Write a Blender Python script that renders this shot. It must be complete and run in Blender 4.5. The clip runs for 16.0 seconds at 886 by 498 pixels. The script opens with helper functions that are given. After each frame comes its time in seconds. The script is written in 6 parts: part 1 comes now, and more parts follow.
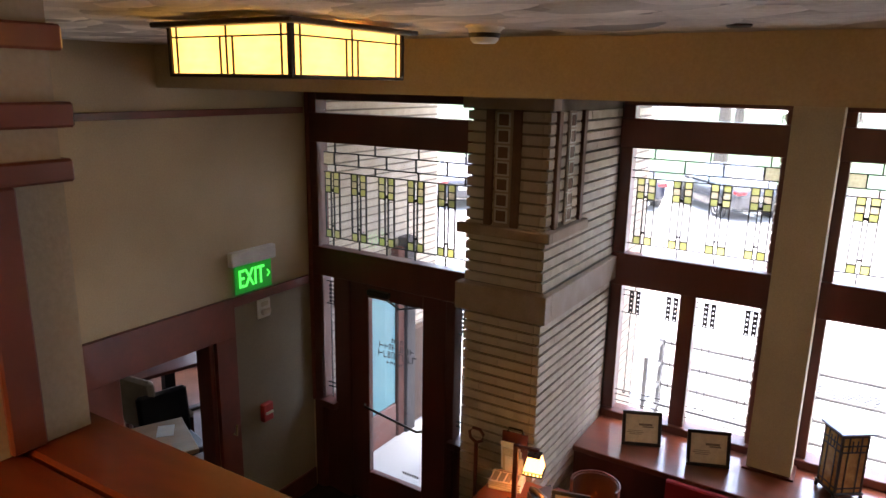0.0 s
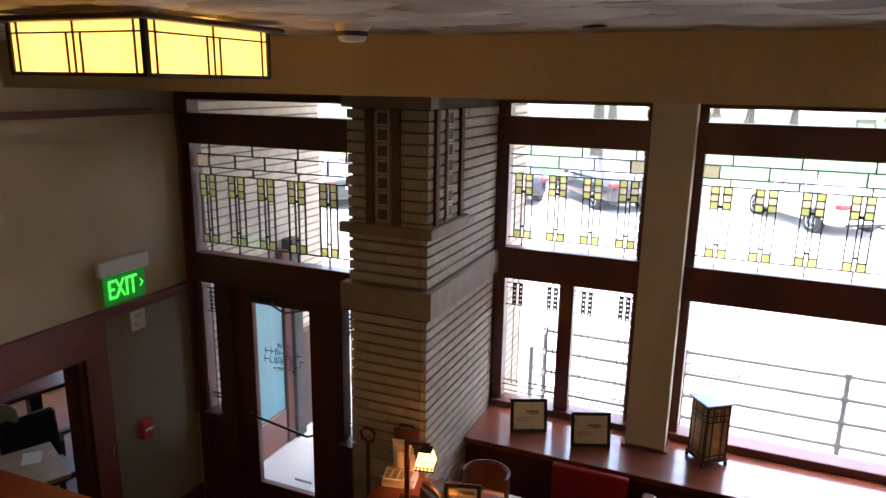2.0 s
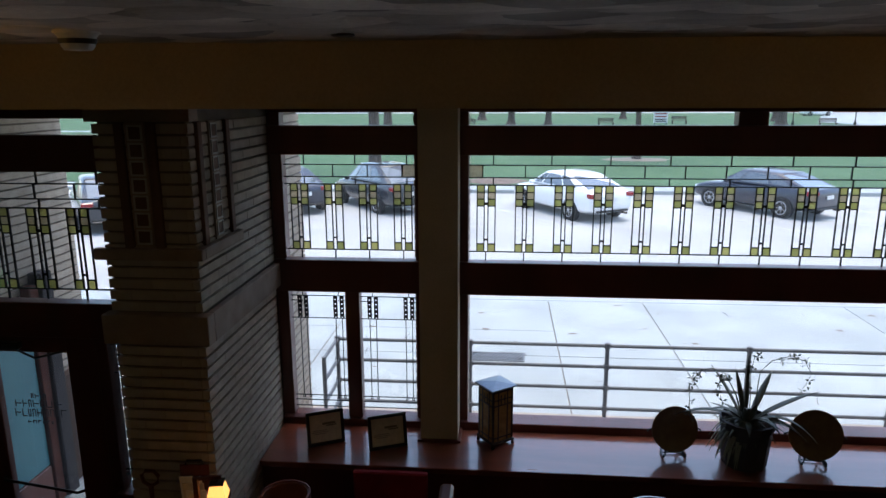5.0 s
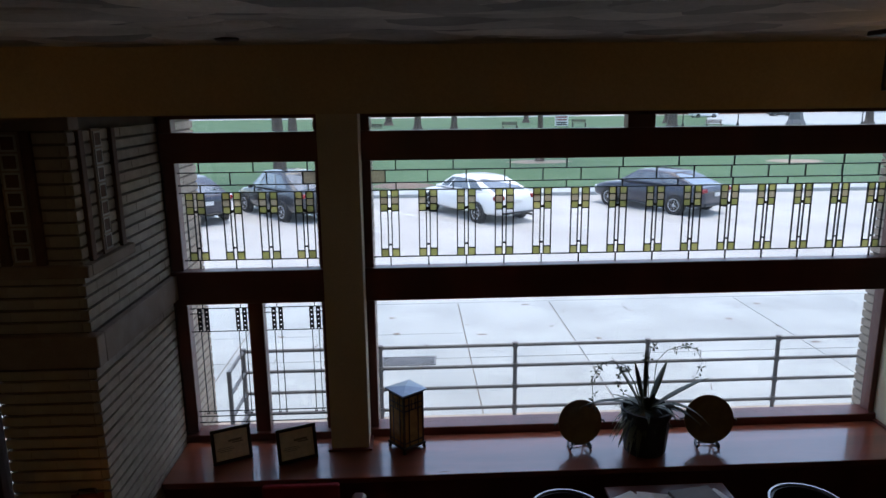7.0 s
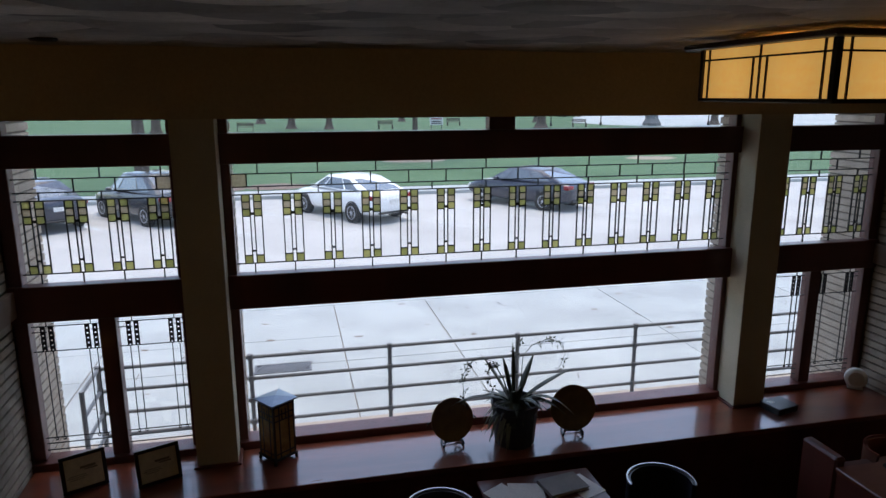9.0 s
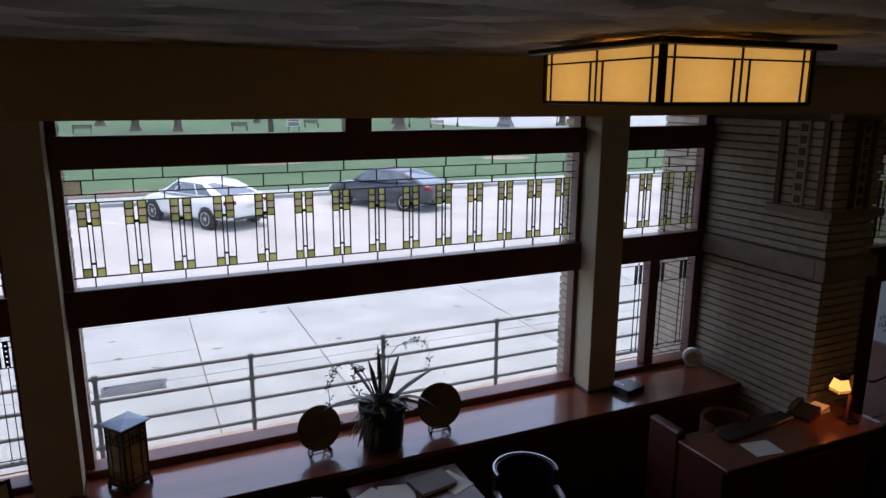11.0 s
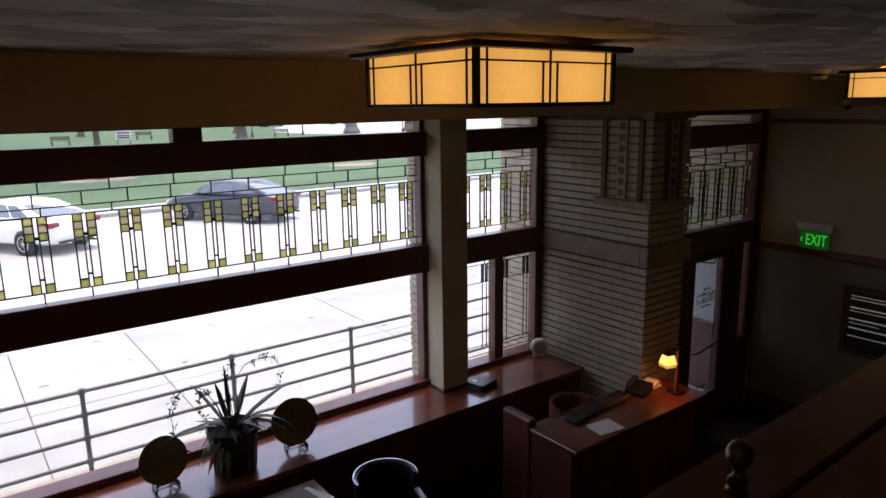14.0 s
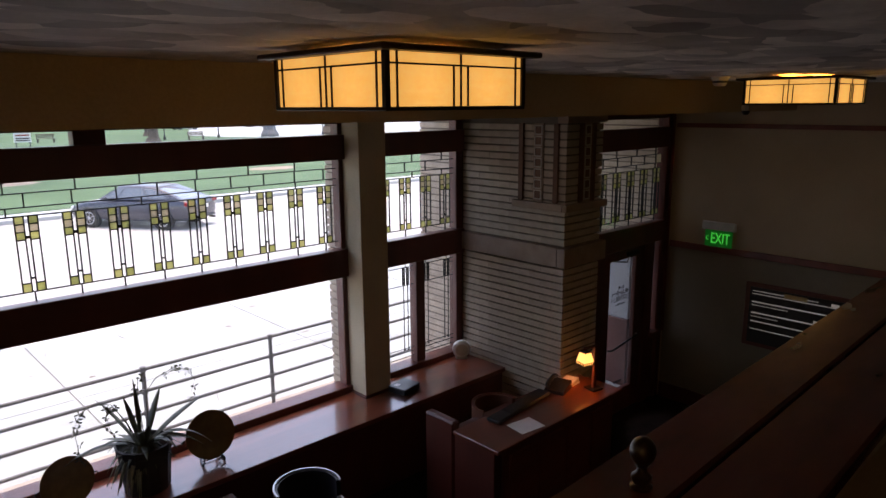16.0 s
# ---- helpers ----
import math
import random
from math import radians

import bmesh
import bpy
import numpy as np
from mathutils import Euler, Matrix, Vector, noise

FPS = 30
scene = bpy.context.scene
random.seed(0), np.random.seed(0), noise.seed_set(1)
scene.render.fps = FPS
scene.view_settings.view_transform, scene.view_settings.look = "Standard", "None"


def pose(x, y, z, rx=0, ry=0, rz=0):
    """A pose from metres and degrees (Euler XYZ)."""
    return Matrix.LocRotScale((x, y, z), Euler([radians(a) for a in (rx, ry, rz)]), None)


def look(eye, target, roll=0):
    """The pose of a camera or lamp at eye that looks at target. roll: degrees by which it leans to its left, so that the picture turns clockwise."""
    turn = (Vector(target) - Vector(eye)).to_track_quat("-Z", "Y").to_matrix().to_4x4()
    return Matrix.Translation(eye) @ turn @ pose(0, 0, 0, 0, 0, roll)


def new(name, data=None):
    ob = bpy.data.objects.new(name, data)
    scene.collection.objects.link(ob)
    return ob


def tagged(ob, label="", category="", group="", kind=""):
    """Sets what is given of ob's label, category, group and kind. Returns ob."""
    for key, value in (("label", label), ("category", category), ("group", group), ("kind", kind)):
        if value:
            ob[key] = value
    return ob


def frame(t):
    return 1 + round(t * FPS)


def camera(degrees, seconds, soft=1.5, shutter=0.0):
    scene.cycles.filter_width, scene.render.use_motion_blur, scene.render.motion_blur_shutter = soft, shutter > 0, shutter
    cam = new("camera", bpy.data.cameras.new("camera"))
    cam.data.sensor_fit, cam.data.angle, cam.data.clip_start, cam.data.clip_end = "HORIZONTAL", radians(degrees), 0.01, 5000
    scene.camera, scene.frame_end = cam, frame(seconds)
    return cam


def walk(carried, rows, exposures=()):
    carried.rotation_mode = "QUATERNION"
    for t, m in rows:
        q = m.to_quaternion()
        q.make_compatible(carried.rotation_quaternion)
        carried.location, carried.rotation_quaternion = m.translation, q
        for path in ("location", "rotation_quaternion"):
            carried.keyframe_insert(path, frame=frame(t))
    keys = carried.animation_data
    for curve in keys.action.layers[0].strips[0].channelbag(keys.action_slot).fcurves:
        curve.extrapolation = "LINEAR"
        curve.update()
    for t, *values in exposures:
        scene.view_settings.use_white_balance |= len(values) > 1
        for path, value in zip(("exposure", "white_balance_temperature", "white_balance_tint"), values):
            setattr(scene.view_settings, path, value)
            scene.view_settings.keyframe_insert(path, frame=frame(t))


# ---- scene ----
cam = camera(65.7, 16.0)
PATH = [
    (0, (-2.094, -5.773, 3.751), (-3.13, -4.129, 3.281), 1.0),
    (0.5, (-2.077, -5.775, 3.749), (-3.053, -4.093, 3.282), 0.9),
    (1, (-2.069, -5.768, 3.749), (-2.973, -4.047, 3.281), 0.9),
    (1.5, (-2.059, -5.761, 3.747), (-2.895, -4.005, 3.28), 0.8),
    (2, (-2.042, -5.755, 3.752), (-2.799, -3.964, 3.283), 0.9),
    (2.5, (-2.027, -5.749, 3.75), (-2.695, -3.923, 3.282), 0.9),
    (3, (-2.019, -5.736, 3.746), (-2.589, -3.877, 3.278), 0.4),
    (3.5, (-1.999, -5.731, 3.749), (-2.475, -3.846, 3.28), 0.1),
    (4, (-1.985, -5.726, 3.749), (-2.358, -3.816, 3.285), -0.0),
    (4.5, (-1.983, -5.718, 3.754), (-2.247, -3.788, 3.301), -0.1),
    (7, (-1.925, -5.709, 3.752), (-1.838, -3.758, 3.32), -0.6),
    (7.5, (-1.903, -5.692, 3.778), (-1.757, -3.746, 3.337), -0.6),
    (8, (-1.88, -5.684, 3.779), (-1.665, -3.746, 3.337), -0.6),
    (8.5, (-1.867, -5.682, 3.778), (-1.543, -3.758, 3.338), -0.4),
    (9, (-1.82, -5.698, 3.78), (-1.389, -3.795, 3.342), -0.1),
    (9.5, (-1.824, -5.677, 3.782), (-1.28, -3.803, 3.344), 0.2),
    (12, (-1.76, -5.682, 3.78), (-0.818, -3.97, 3.353), -0.3),
    (12.5, (-1.751, -5.686, 3.78), (-0.743, -4.011, 3.357), -0.6),
    (13, (-1.737, -5.691, 3.78), (-0.671, -4.052, 3.36), -0.7),
    (13.5, (-1.724, -5.695, 3.777), (-0.603, -4.092, 3.359), -0.8),
    (14, (-1.712, -5.688, 3.773), (-0.542, -4.12, 3.355), -0.8),
    (14.5, (-1.711, -5.692, 3.773), (-0.494, -4.16, 3.355), -0.6),
    (15, (-1.698, -5.69, 3.772), (-0.435, -4.196, 3.356), -0.3),
    (15.5, (-1.693, -5.694, 3.773), (-0.39, -4.234, 3.358), -0.4),
    (16, (-1.679, -5.693, 3.773), (-0.338, -4.269, 3.362), -0.4),
]
EXPOSURES = [(0.0, 2.71, 7200, 17), (1.5, 2.60, 7200, 17), (2.5, 2.0, 7100, 16), (3.5, 1.1, 6400, 10), (4.5, 0.37, 6150, 7), (7.0, 0.07, 6250, 8), (9.5, -0.04, 6450, 10),
             (12.0, 0.17, 6850, 18), (13.0, 0.36, 7050, 19), (14.0, 0.50, 7300, 20), (16.0, 0.66, 7300, 20)]
walk(cam, [(t, look(eye, target, roll)) for t, eye, target, roll in PATH], EXPOSURES)

# ---- light ----
world = bpy.data.worlds.new("overcast_sky")
scene.world = world
world.use_nodes = True
_n = world.node_tree.nodes
_sky = _n.new("ShaderNodeTexSky")
_sky.sky_type = "NISHITA"
_sky.sun_disc = False
_sky.sun_elevation = radians(80)
_sky.sun_rotation = radians(30)
_sky.dust_density = 2.5
_sky.air_density = 1.0
_n["Background"].inputs[1].default_value = 0.42
world.node_tree.links.new(_sky.outputs[0], _n["Background"].inputs[0])
sun = new("sun", bpy.data.lights.new("sun", "SUN"))
sun.data.energy, sun.data.angle, sun.data.color = 1.2, radians(12), (1.0, 0.97, 0.92)
sun.matrix_world = look((5, -6, 60), (0, 0, 0))


# ---- materials ----
def material(name, base, other=None, rough=0.6, metal=0.0, scale=6.0, bump=0.15, grain=60.0, stretch=(1, 1, 1), per_piece=0.0, coat=0.0, spec=0.5):
    """A surface with slow blotches between two colours, fine grain in the relief and, for loose pieces, a shift of tone from piece to piece."""
    m = bpy.data.materials.new(name)
    m.use_nodes = True
    n, l = m.node_tree.nodes, m.node_tree.links
    b = n["Principled BSDF"]
    b.inputs["Metallic"].default_value = metal
    b.inputs["Coat Weight"].default_value = coat
    b.inputs["Coat Roughness"].default_value = 0.08
    b.inputs["Specular IOR Level"].default_value = spec
    other = other or tuple(c * 0.78 for c in base)
    tc, mp = n.new("ShaderNodeTexCoord"), n.new("ShaderNodeMapping")
    mp.inputs["Scale"].default_value = stretch
    l.new(tc.outputs["Object"], mp.inputs["Vector"])
    big, fine = n.new("ShaderNodeTexNoise"), n.new("ShaderNodeTexNoise")
    big.inputs["Scale"].default_value, big.inputs["Detail"].default_value = scale, 5
    fine.inputs["Scale"].default_value, fine.inputs["Detail"].default_value = grain, 3
    for t in (big, fine):
        l.new(mp.outputs[0], t.inputs["Vector"])
    ramp = n.new("ShaderNodeMapRange")
    ramp.inputs["From Min"].default_value, ramp.inputs["From Max"].default_value = 0.3, 0.7
    l.new(big.outputs["Fac"], ramp.inputs["Value"])
    mix = n.new("ShaderNodeMix")
    mix.data_type = "RGBA"
    mix.inputs["A"].default_value, mix.inputs["B"].default_value = (*base, 1), (*other, 1)
    l.new(ramp.outputs[0], mix.inputs["Factor"])
    out = mix.outputs["Result"]
    speck = n.new("ShaderNodeHueSaturation")
    add = n.new("ShaderNodeMapRange")
    add.inputs["To Min"].default_value, add.inputs["To Max"].default_value = 0.85, 1.15
    l.new(fine.outputs["Fac"], add.inputs["Value"])
    if per_piece:
        info, pr, mul = n.new("ShaderNodeObjectInfo"), n.new("ShaderNodeMapRange"), n.new("ShaderNodeMath")
        geo, sm = n.new("ShaderNodeNewGeometry"), n.new("ShaderNodeMath")
        sm.operation = "ADD"
        l.new(info.outputs["Random"], sm.inputs[0]); l.new(geo.outputs["Random Per Island"], sm.inputs[1])
        fr = n.new("ShaderNodeMath"); fr.operation = "FRACT"
        l.new(sm.outputs[0], fr.inputs[0])
        pr.inputs["To Min"].default_value, pr.inputs["To Max"].default_value = 1 - per_piece, 1 + per_piece
        l.new(fr.outputs[0], pr.inputs["Value"])
        mul.operation = "MULTIPLY"
        l.new(pr.outputs[0], mul.inputs[0]); l.new(add.outputs[0], mul.inputs[1])
        l.new(mul.outputs[0], speck.inputs["Value"])
    else:
        l.new(add.outputs[0], speck.inputs["Value"])
    l.new(out, speck.inputs["Color"])
    l.new(speck.outputs[0], b.inputs["Base Color"])
    rr = n.new("ShaderNodeMapRange")
    rr.inputs["To Min"].default_value, rr.inputs["To Max"].default_value = max(0.02, rough * 0.8), min(1.0, rough * 1.2)
    l.new(big.outputs["Fac"], rr.inputs["Value"]); l.new(rr.outputs[0], b.inputs["Roughness"])
    if bump:
        bp = n.new("ShaderNodeBump")
        bp.inputs["Strength"].default_value, bp.inputs["Distance"].default_value = bump, 0.004
        l.new(fine.outputs["Fac"], bp.inputs["Height"]); l.new(bp.outputs[0], b.inputs["Normal"])
    return m


def glowing(name, colour, strength, other=None, hot_spots=()):
    """Lit glass of a lamp: a warm glow, a little uneven, with brighter spots painted in where bulbs would sit."""
    m = material(name, colour, rough=0.3)
    n, l = m.node_tree.nodes, m.node_tree.links
    b = n["Principled BSDF"]
    noi, mix = n.new("ShaderNodeTexNoise"), n.new("ShaderNodeMix")
    noi.inputs["Scale"].default_value = 9
    noi.inputs["Detail"].default_value = 4
    mix.data_type = "RGBA"
    mix.inputs["A"].default_value, mix.inputs["B"].default_value = (*colour, 1), (*(other or colour), 1)
    l.new(noi.outputs["Fac"], mix.inputs["Factor"]); l.new(mix.outputs["Result"], b.inputs["Emission Color"])
    b.inputs["Emission Strength"].default_value = strength
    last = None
    for p in hot_spots:
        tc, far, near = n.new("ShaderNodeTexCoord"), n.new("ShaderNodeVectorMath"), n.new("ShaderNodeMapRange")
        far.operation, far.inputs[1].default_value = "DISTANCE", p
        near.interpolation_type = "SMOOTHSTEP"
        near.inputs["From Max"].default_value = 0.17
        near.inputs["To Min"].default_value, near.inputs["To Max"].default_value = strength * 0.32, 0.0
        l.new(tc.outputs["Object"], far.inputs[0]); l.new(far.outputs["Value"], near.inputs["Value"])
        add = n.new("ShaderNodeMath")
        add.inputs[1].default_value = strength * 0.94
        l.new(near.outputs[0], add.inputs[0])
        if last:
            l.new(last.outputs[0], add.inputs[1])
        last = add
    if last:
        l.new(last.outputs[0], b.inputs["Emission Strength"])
    return m


def clear_glass(name, tint=(1, 1, 1), gloss=0.05, scatter=0.011):
    """Thin pane: lets most light straight through, mirrors a little and scatters some: a veil of glare put into clear
    panes, milkiness in coloured ones.
    """
    m = bpy.data.materials.new(name)
    m.use_nodes = True
    n, l = m.node_tree.nodes, m.node_tree.links
    n.remove(n["Principled BSDF"])
    tr, gl, mx = n.new("ShaderNodeBsdfTransparent"), n.new("ShaderNodeBsdfGlossy"), n.new("ShaderNodeMixShader")
    tr.inputs[0].default_value = (*tint, 1)
    gl.inputs["Roughness"].default_value = 0.02
    mx.inputs[0].default_value = gloss
    milk, haze, wave, share = n.new("ShaderNodeBsdfTranslucent"), n.new("ShaderNodeMixShader"), n.new("ShaderNodeTexNoise"), n.new("ShaderNodeMapRange")
    milk.inputs[0].default_value = (*tint, 1)
    wave.inputs["Scale"].default_value, wave.inputs["Detail"].default_value = 5.0, 4
    share.inputs["To Min"].default_value, share.inputs["To Max"].default_value = scatter * 0.6, scatter * 1.4
    l.new(wave.outputs["Fac"], share.inputs["Value"]); l.new(share.outputs[0], haze.inputs[0])
    l.new(tr.outputs[0], haze.inputs[1]); l.new(milk.outputs[0], haze.inputs[2])
    l.new(haze.outputs[0], mx.inputs[1]); l.new(gl.outputs[0], mx.inputs[2])
    l.new(mx.outputs[0], n["Material Output"].inputs[0])
    return m


PLASTER = material("tan_plaster", (0.455, 0.37, 0.255), (0.39, 0.315, 0.215), 0.85, scale=1.5, bump=0.25, grain=90, spec=0.2)
# Greyer lower wall; its colour is darkened further to carry shade there.
SHADED_DADO = material("shaded_grey_olive_dado", (0.25, 0.225, 0.17), (0.21, 0.185, 0.14), 0.8, scale=1.5, bump=0.25, grain=90, spec=0.15)
COLUMN_PAINT = material("column_plaster", (0.52, 0.45, 0.32), (0.46, 0.39, 0.27), 0.8, scale=2, bump=0.2, grain=90)
CEILING = material("swirled_plaster", (0.70, 0.66, 0.61), (0.46, 0.43, 0.39), 0.9, scale=3, bump=0.5, grain=45, per_piece=0.45)
WOOD_DARK = material("dark_mahogany", (0.125, 0.029, 0.020), (0.075, 0.019, 0.013), 0.4, scale=3, bump=0.1, grain=30, stretch=(1, 1, 0.15), coat=0.15)
WOOD_TRIM = material("red_brown_trim", (0.18, 0.040, 0.021), (0.11, 0.025, 0.014), 0.4, scale=4, bump=0.1, grain=40, stretch=(0.2, 1, 1), coat=0.2)
WOOD_LEDGE = material("varnished_mahogany", (0.20, 0.05, 0.024), (0.12, 0.03, 0.015), 0.3, scale=5, bump=0.03, grain=50, stretch=(0.15, 1, 1), coat=1.0)
WOOD_CAP = material("worn_varnished_cap", (0.125, 0.022, 0.006), (0.06, 0.011, 0.003), 0.45, scale=9, bump=0.05, grain=40, stretch=(0.35, 1, 1), coat=0.8, spec=0.05)
WOOD_CAP.node_tree.nodes["Principled BSDF"].inputs["Coat Roughness"].default_value = 0.18
WOOD_CAP.node_tree.nodes["Principled BSDF"].inputs["Coat IOR"].default_value = 1.6
BRICK = material("buff_roman_brick", (0.47, 0.395, 0.31), (0.38, 0.31, 0.24), 0.85, scale=9, bump=0.5, grain=120, per_piece=0.08)
MORTAR = material("raked_mortar", (0.17, 0.14, 0.11), None, 0.95, bump=0.5, grain=150)
STONE = material("brown_belt_stone", (0.33, 0.25, 0.19), (0.26, 0.19, 0.14), 0.8, scale=6, bump=0.3, grain=100)
TERRACOTTA = material("brown_terracotta", (0.16, 0.09, 0.06), None, 0.7, bump=0.2, spec=0.25)
PORCH_BROWN = material("brown_porch_paint", (0.10, 0.065, 0.048), (0.07, 0.045, 0.035), 0.9, scale=3, bump=0.2, spec=0.1)
PORCH_RED = material("faded_red_porch_paint", (0.14, 0.055, 0.04), (0.10, 0.04, 0.03), 0.9, scale=3, bump=0.2, spec=0.1)
PORCH_DARK = material("dark_grey_porch_paint", (0.075, 0.068, 0.068), (0.05, 0.045, 0.045), 0.9, scale=3, bump=0.2, spec=0.1)
TILE_RIM = material("pale_tile_rim", (0.52, 0.48, 0.42), None, 0.5, bump=0.1)
LEAD = material("blackened_came", (0.015, 0.014, 0.013), None, 0.5, metal=0.6, bump=0.1)
CARPET = material("dark_carpet", (0.028, 0.018, 0.015), (0.02, 0.014, 0.012), 0.95, scale=8, bump=0.6, grain=200, spec=0.1)
GLASS = clear_glass("window_glass")
OLIVE = clear_glass("olive_glass", (0.56, 0.55, 0.27), 0.06, 0.4)
YELLOW = clear_glass("yellow_glass", (0.66, 0.63, 0.33), 0.06, 0.4)
TAN = clear_glass("tan_glass", (0.66, 0.58, 0.45), 0.06, 0.4)
# The two points are bright spots painted into the glow; no bulbs inside.
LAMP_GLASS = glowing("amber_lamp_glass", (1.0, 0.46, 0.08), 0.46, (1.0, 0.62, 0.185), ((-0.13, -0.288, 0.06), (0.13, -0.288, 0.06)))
LAMP_UPLIGHT = glowing("hidden_uplight_glow", (1.0, 0.42, 0.07), 7.5)
LAMP_BOTTOM = glowing("added_lamp_diffuser", (1.0, 0.62, 0.26), 1.0)
SHADE_GLASS = glowing("glowing_shade_glass", (1.0, 0.46, 0.11), 1.5)
CHROME = material("pale_bright_metal", (0.42, 0.42, 0.42), None, 0.3, metal=0.9, bump=0)
BRONZE = material("dark_bronze", (0.035, 0.026, 0.02), None, 0.4, metal=0.7, bump=0.1)
BLACK = material("black_plastic", (0.012, 0.012, 0.013), None, 0.4, bump=0.05)
WHITE = material("white_plastic", (0.72, 0.72, 0.70), None, 0.45, bump=0.05)
PAPER = material("white_paper", (0.84, 0.83, 0.80), (0.76, 0.75, 0.72), 0.9, bump=0.1)
NEWSPRINT = material("grey_newsprint", (0.52, 0.49, 0.44), (0.40, 0.38, 0.34), 0.9, scale=25, bump=0.1)
CREAM_PAPER = material("cream_paper", (0.68, 0.63, 0.50), (0.58, 0.53, 0.42), 0.9, scale=20, bump=0.1)
RED_CLOTH = material("bright_red_cloth", (0.27, 0.007, 0.013), (0.21, 0.005, 0.010), 0.85, bump=0.4, grain=300)
LEATHER_DARK = material("navy_leather", (0.014, 0.015, 0.025), None, 0.45, bump=0.3, grain=150)
LEATHER_BROWN = material("brown_leather", (0.14, 0.05, 0.03), None, 0.4, bump=0.3, grain=150)
AMBER = material("amber_art_glass", (0.33, 0.19, 0.06), (0.20, 0.10, 0.03), 0.25, scale=14, bump=0.05)
BRASS = material("worn_brass", (0.50, 0.36, 0.16), None, 0.35, metal=0.9, bump=0.1)
OCHRE_GLAZE = material("ochre_glazed_plate", (0.20, 0.13, 0.05), (0.13, 0.08, 0.03), 0.3, scale=12, bump=0.1)
LEAF = material("strap_leaf", (0.080, 0.095, 0.060), (0.05, 0.06, 0.04), 0.5, scale=10, bump=0.1, stretch=(1, 1, 1))
LEAF_PALE = material("dry_leaf", (0.26, 0.26, 0.17), (0.17, 0.18, 0.11), 0.6, scale=10, bump=0.1)
POT = material("dark_glazed_pot", (0.012, 0.011, 0.011), None, 0.6, scale=10, bump=0.1)
CONCRETE = material("pale_concrete", (0.405, 0.435, 0.430), (0.31, 0.335, 0.332), 0.9, scale=0.9, bump=0.4, grain=60, per_piece=0.05)
COPING = material("weathered_coping", (0.42, 0.345, 0.285), (0.32, 0.265, 0.22), 0.9, scale=5, bump=0.4, grain=80)
ASPHALT = material("sunbleached_street_concrete", (0.46, 0.455, 0.435), (0.36, 0.355, 0.34), 0.9, scale=0.4, bump=0.4, grain=40)
GRASS = material("mown_grass", (0.058, 0.128, 0.045), (0.042, 0.096, 0.034), 0.9, scale=0.3, bump=0.8, grain=30)
MULCH = material("brown_mulch", (0.13, 0.085, 0.06), (0.2, 0.15, 0.12), 0.95, scale=4, bump=0.9, grain=30)
STEEL_GREY = material("grey_painted_steel", (0.13, 0.135, 0.14), (0.095, 0.095, 0.10), 0.45, bump=0.1)
IRON = material("rusty_iron", (0.10, 0.08, 0.07), None, 0.7, metal=0.5, bump=0.4)
BARK = material("grey_bark", (0.12, 0.095, 0.075), (0.07, 0.055, 0.045), 0.95, scale=6, bump=1.0, grain=20, stretch=(1, 1, 0.2))
FOLIAGE = material("tree_leaf", (0.06, 0.11, 0.03), (0.045, 0.08, 0.025), 0.6, bump=0.1, per_piece=0.3)
PALE_PANEL = material("pale_grey_panel", (0.40, 0.43, 0.46), (0.34, 0.37, 0.40), 0.5, scale=2, bump=0.05)
TEAL = material("teal_painted_panel", (0.10, 0.32, 0.36), (0.08, 0.26, 0.30), 0.5, scale=2, bump=0.05)
PAINT_WHITE = material("white_car_paint", (0.86, 0.86, 0.85), (0.82, 0.82, 0.81), 0.25, bump=0, coat=0.6)
PAINT_NAVY = material("navy_car_paint", (0.009, 0.013, 0.032), (0.008, 0.011, 0.026), 0.3, bump=0, coat=0.8)
PAINT_GREY = material("charcoal_car_paint", (0.035, 0.037, 0.042), None, 0.25, bump=0, coat=0.6)
CAR_GLASS = material("tinted_car_glass", (0.10, 0.12, 0.135), None, 0.06, bump=0, coat=1.0, spec=1.0)
TYRE = material("black_rubber", (0.015, 0.015, 0.015), None, 0.8, bump=0.3)
RIM = material("alloy_rim", (0.62, 0.62, 0.63), None, 0.35, metal=0.3, bump=0)
TAIL = material("red_tail_lens", (0.26, 0.015, 0.02), None, 0.15, bump=0)
GREEN_GLOW = glowing("green_lit_letters", (0.03, 1.0, 0.12), 0.25)
GREEN_PANEL = glowing("green_edge_lit_acrylic", (0.0, 0.30, 0.03), 0.065)
RED_PLASTIC = material("red_plastic", (0.45, 0.03, 0.025), None, 0.4, bump=0.05)
CREAM_CLOTH = material("cream_upholstery", (0.50, 0.46, 0.40), None, 0.9, bump=0.4, grain=200)
OAK = material("light_oak", (0.42, 0.29, 0.16), (0.33, 0.22, 0.12), 0.45, scale=5, stretch=(1, 0.15, 1), bump=0.1)


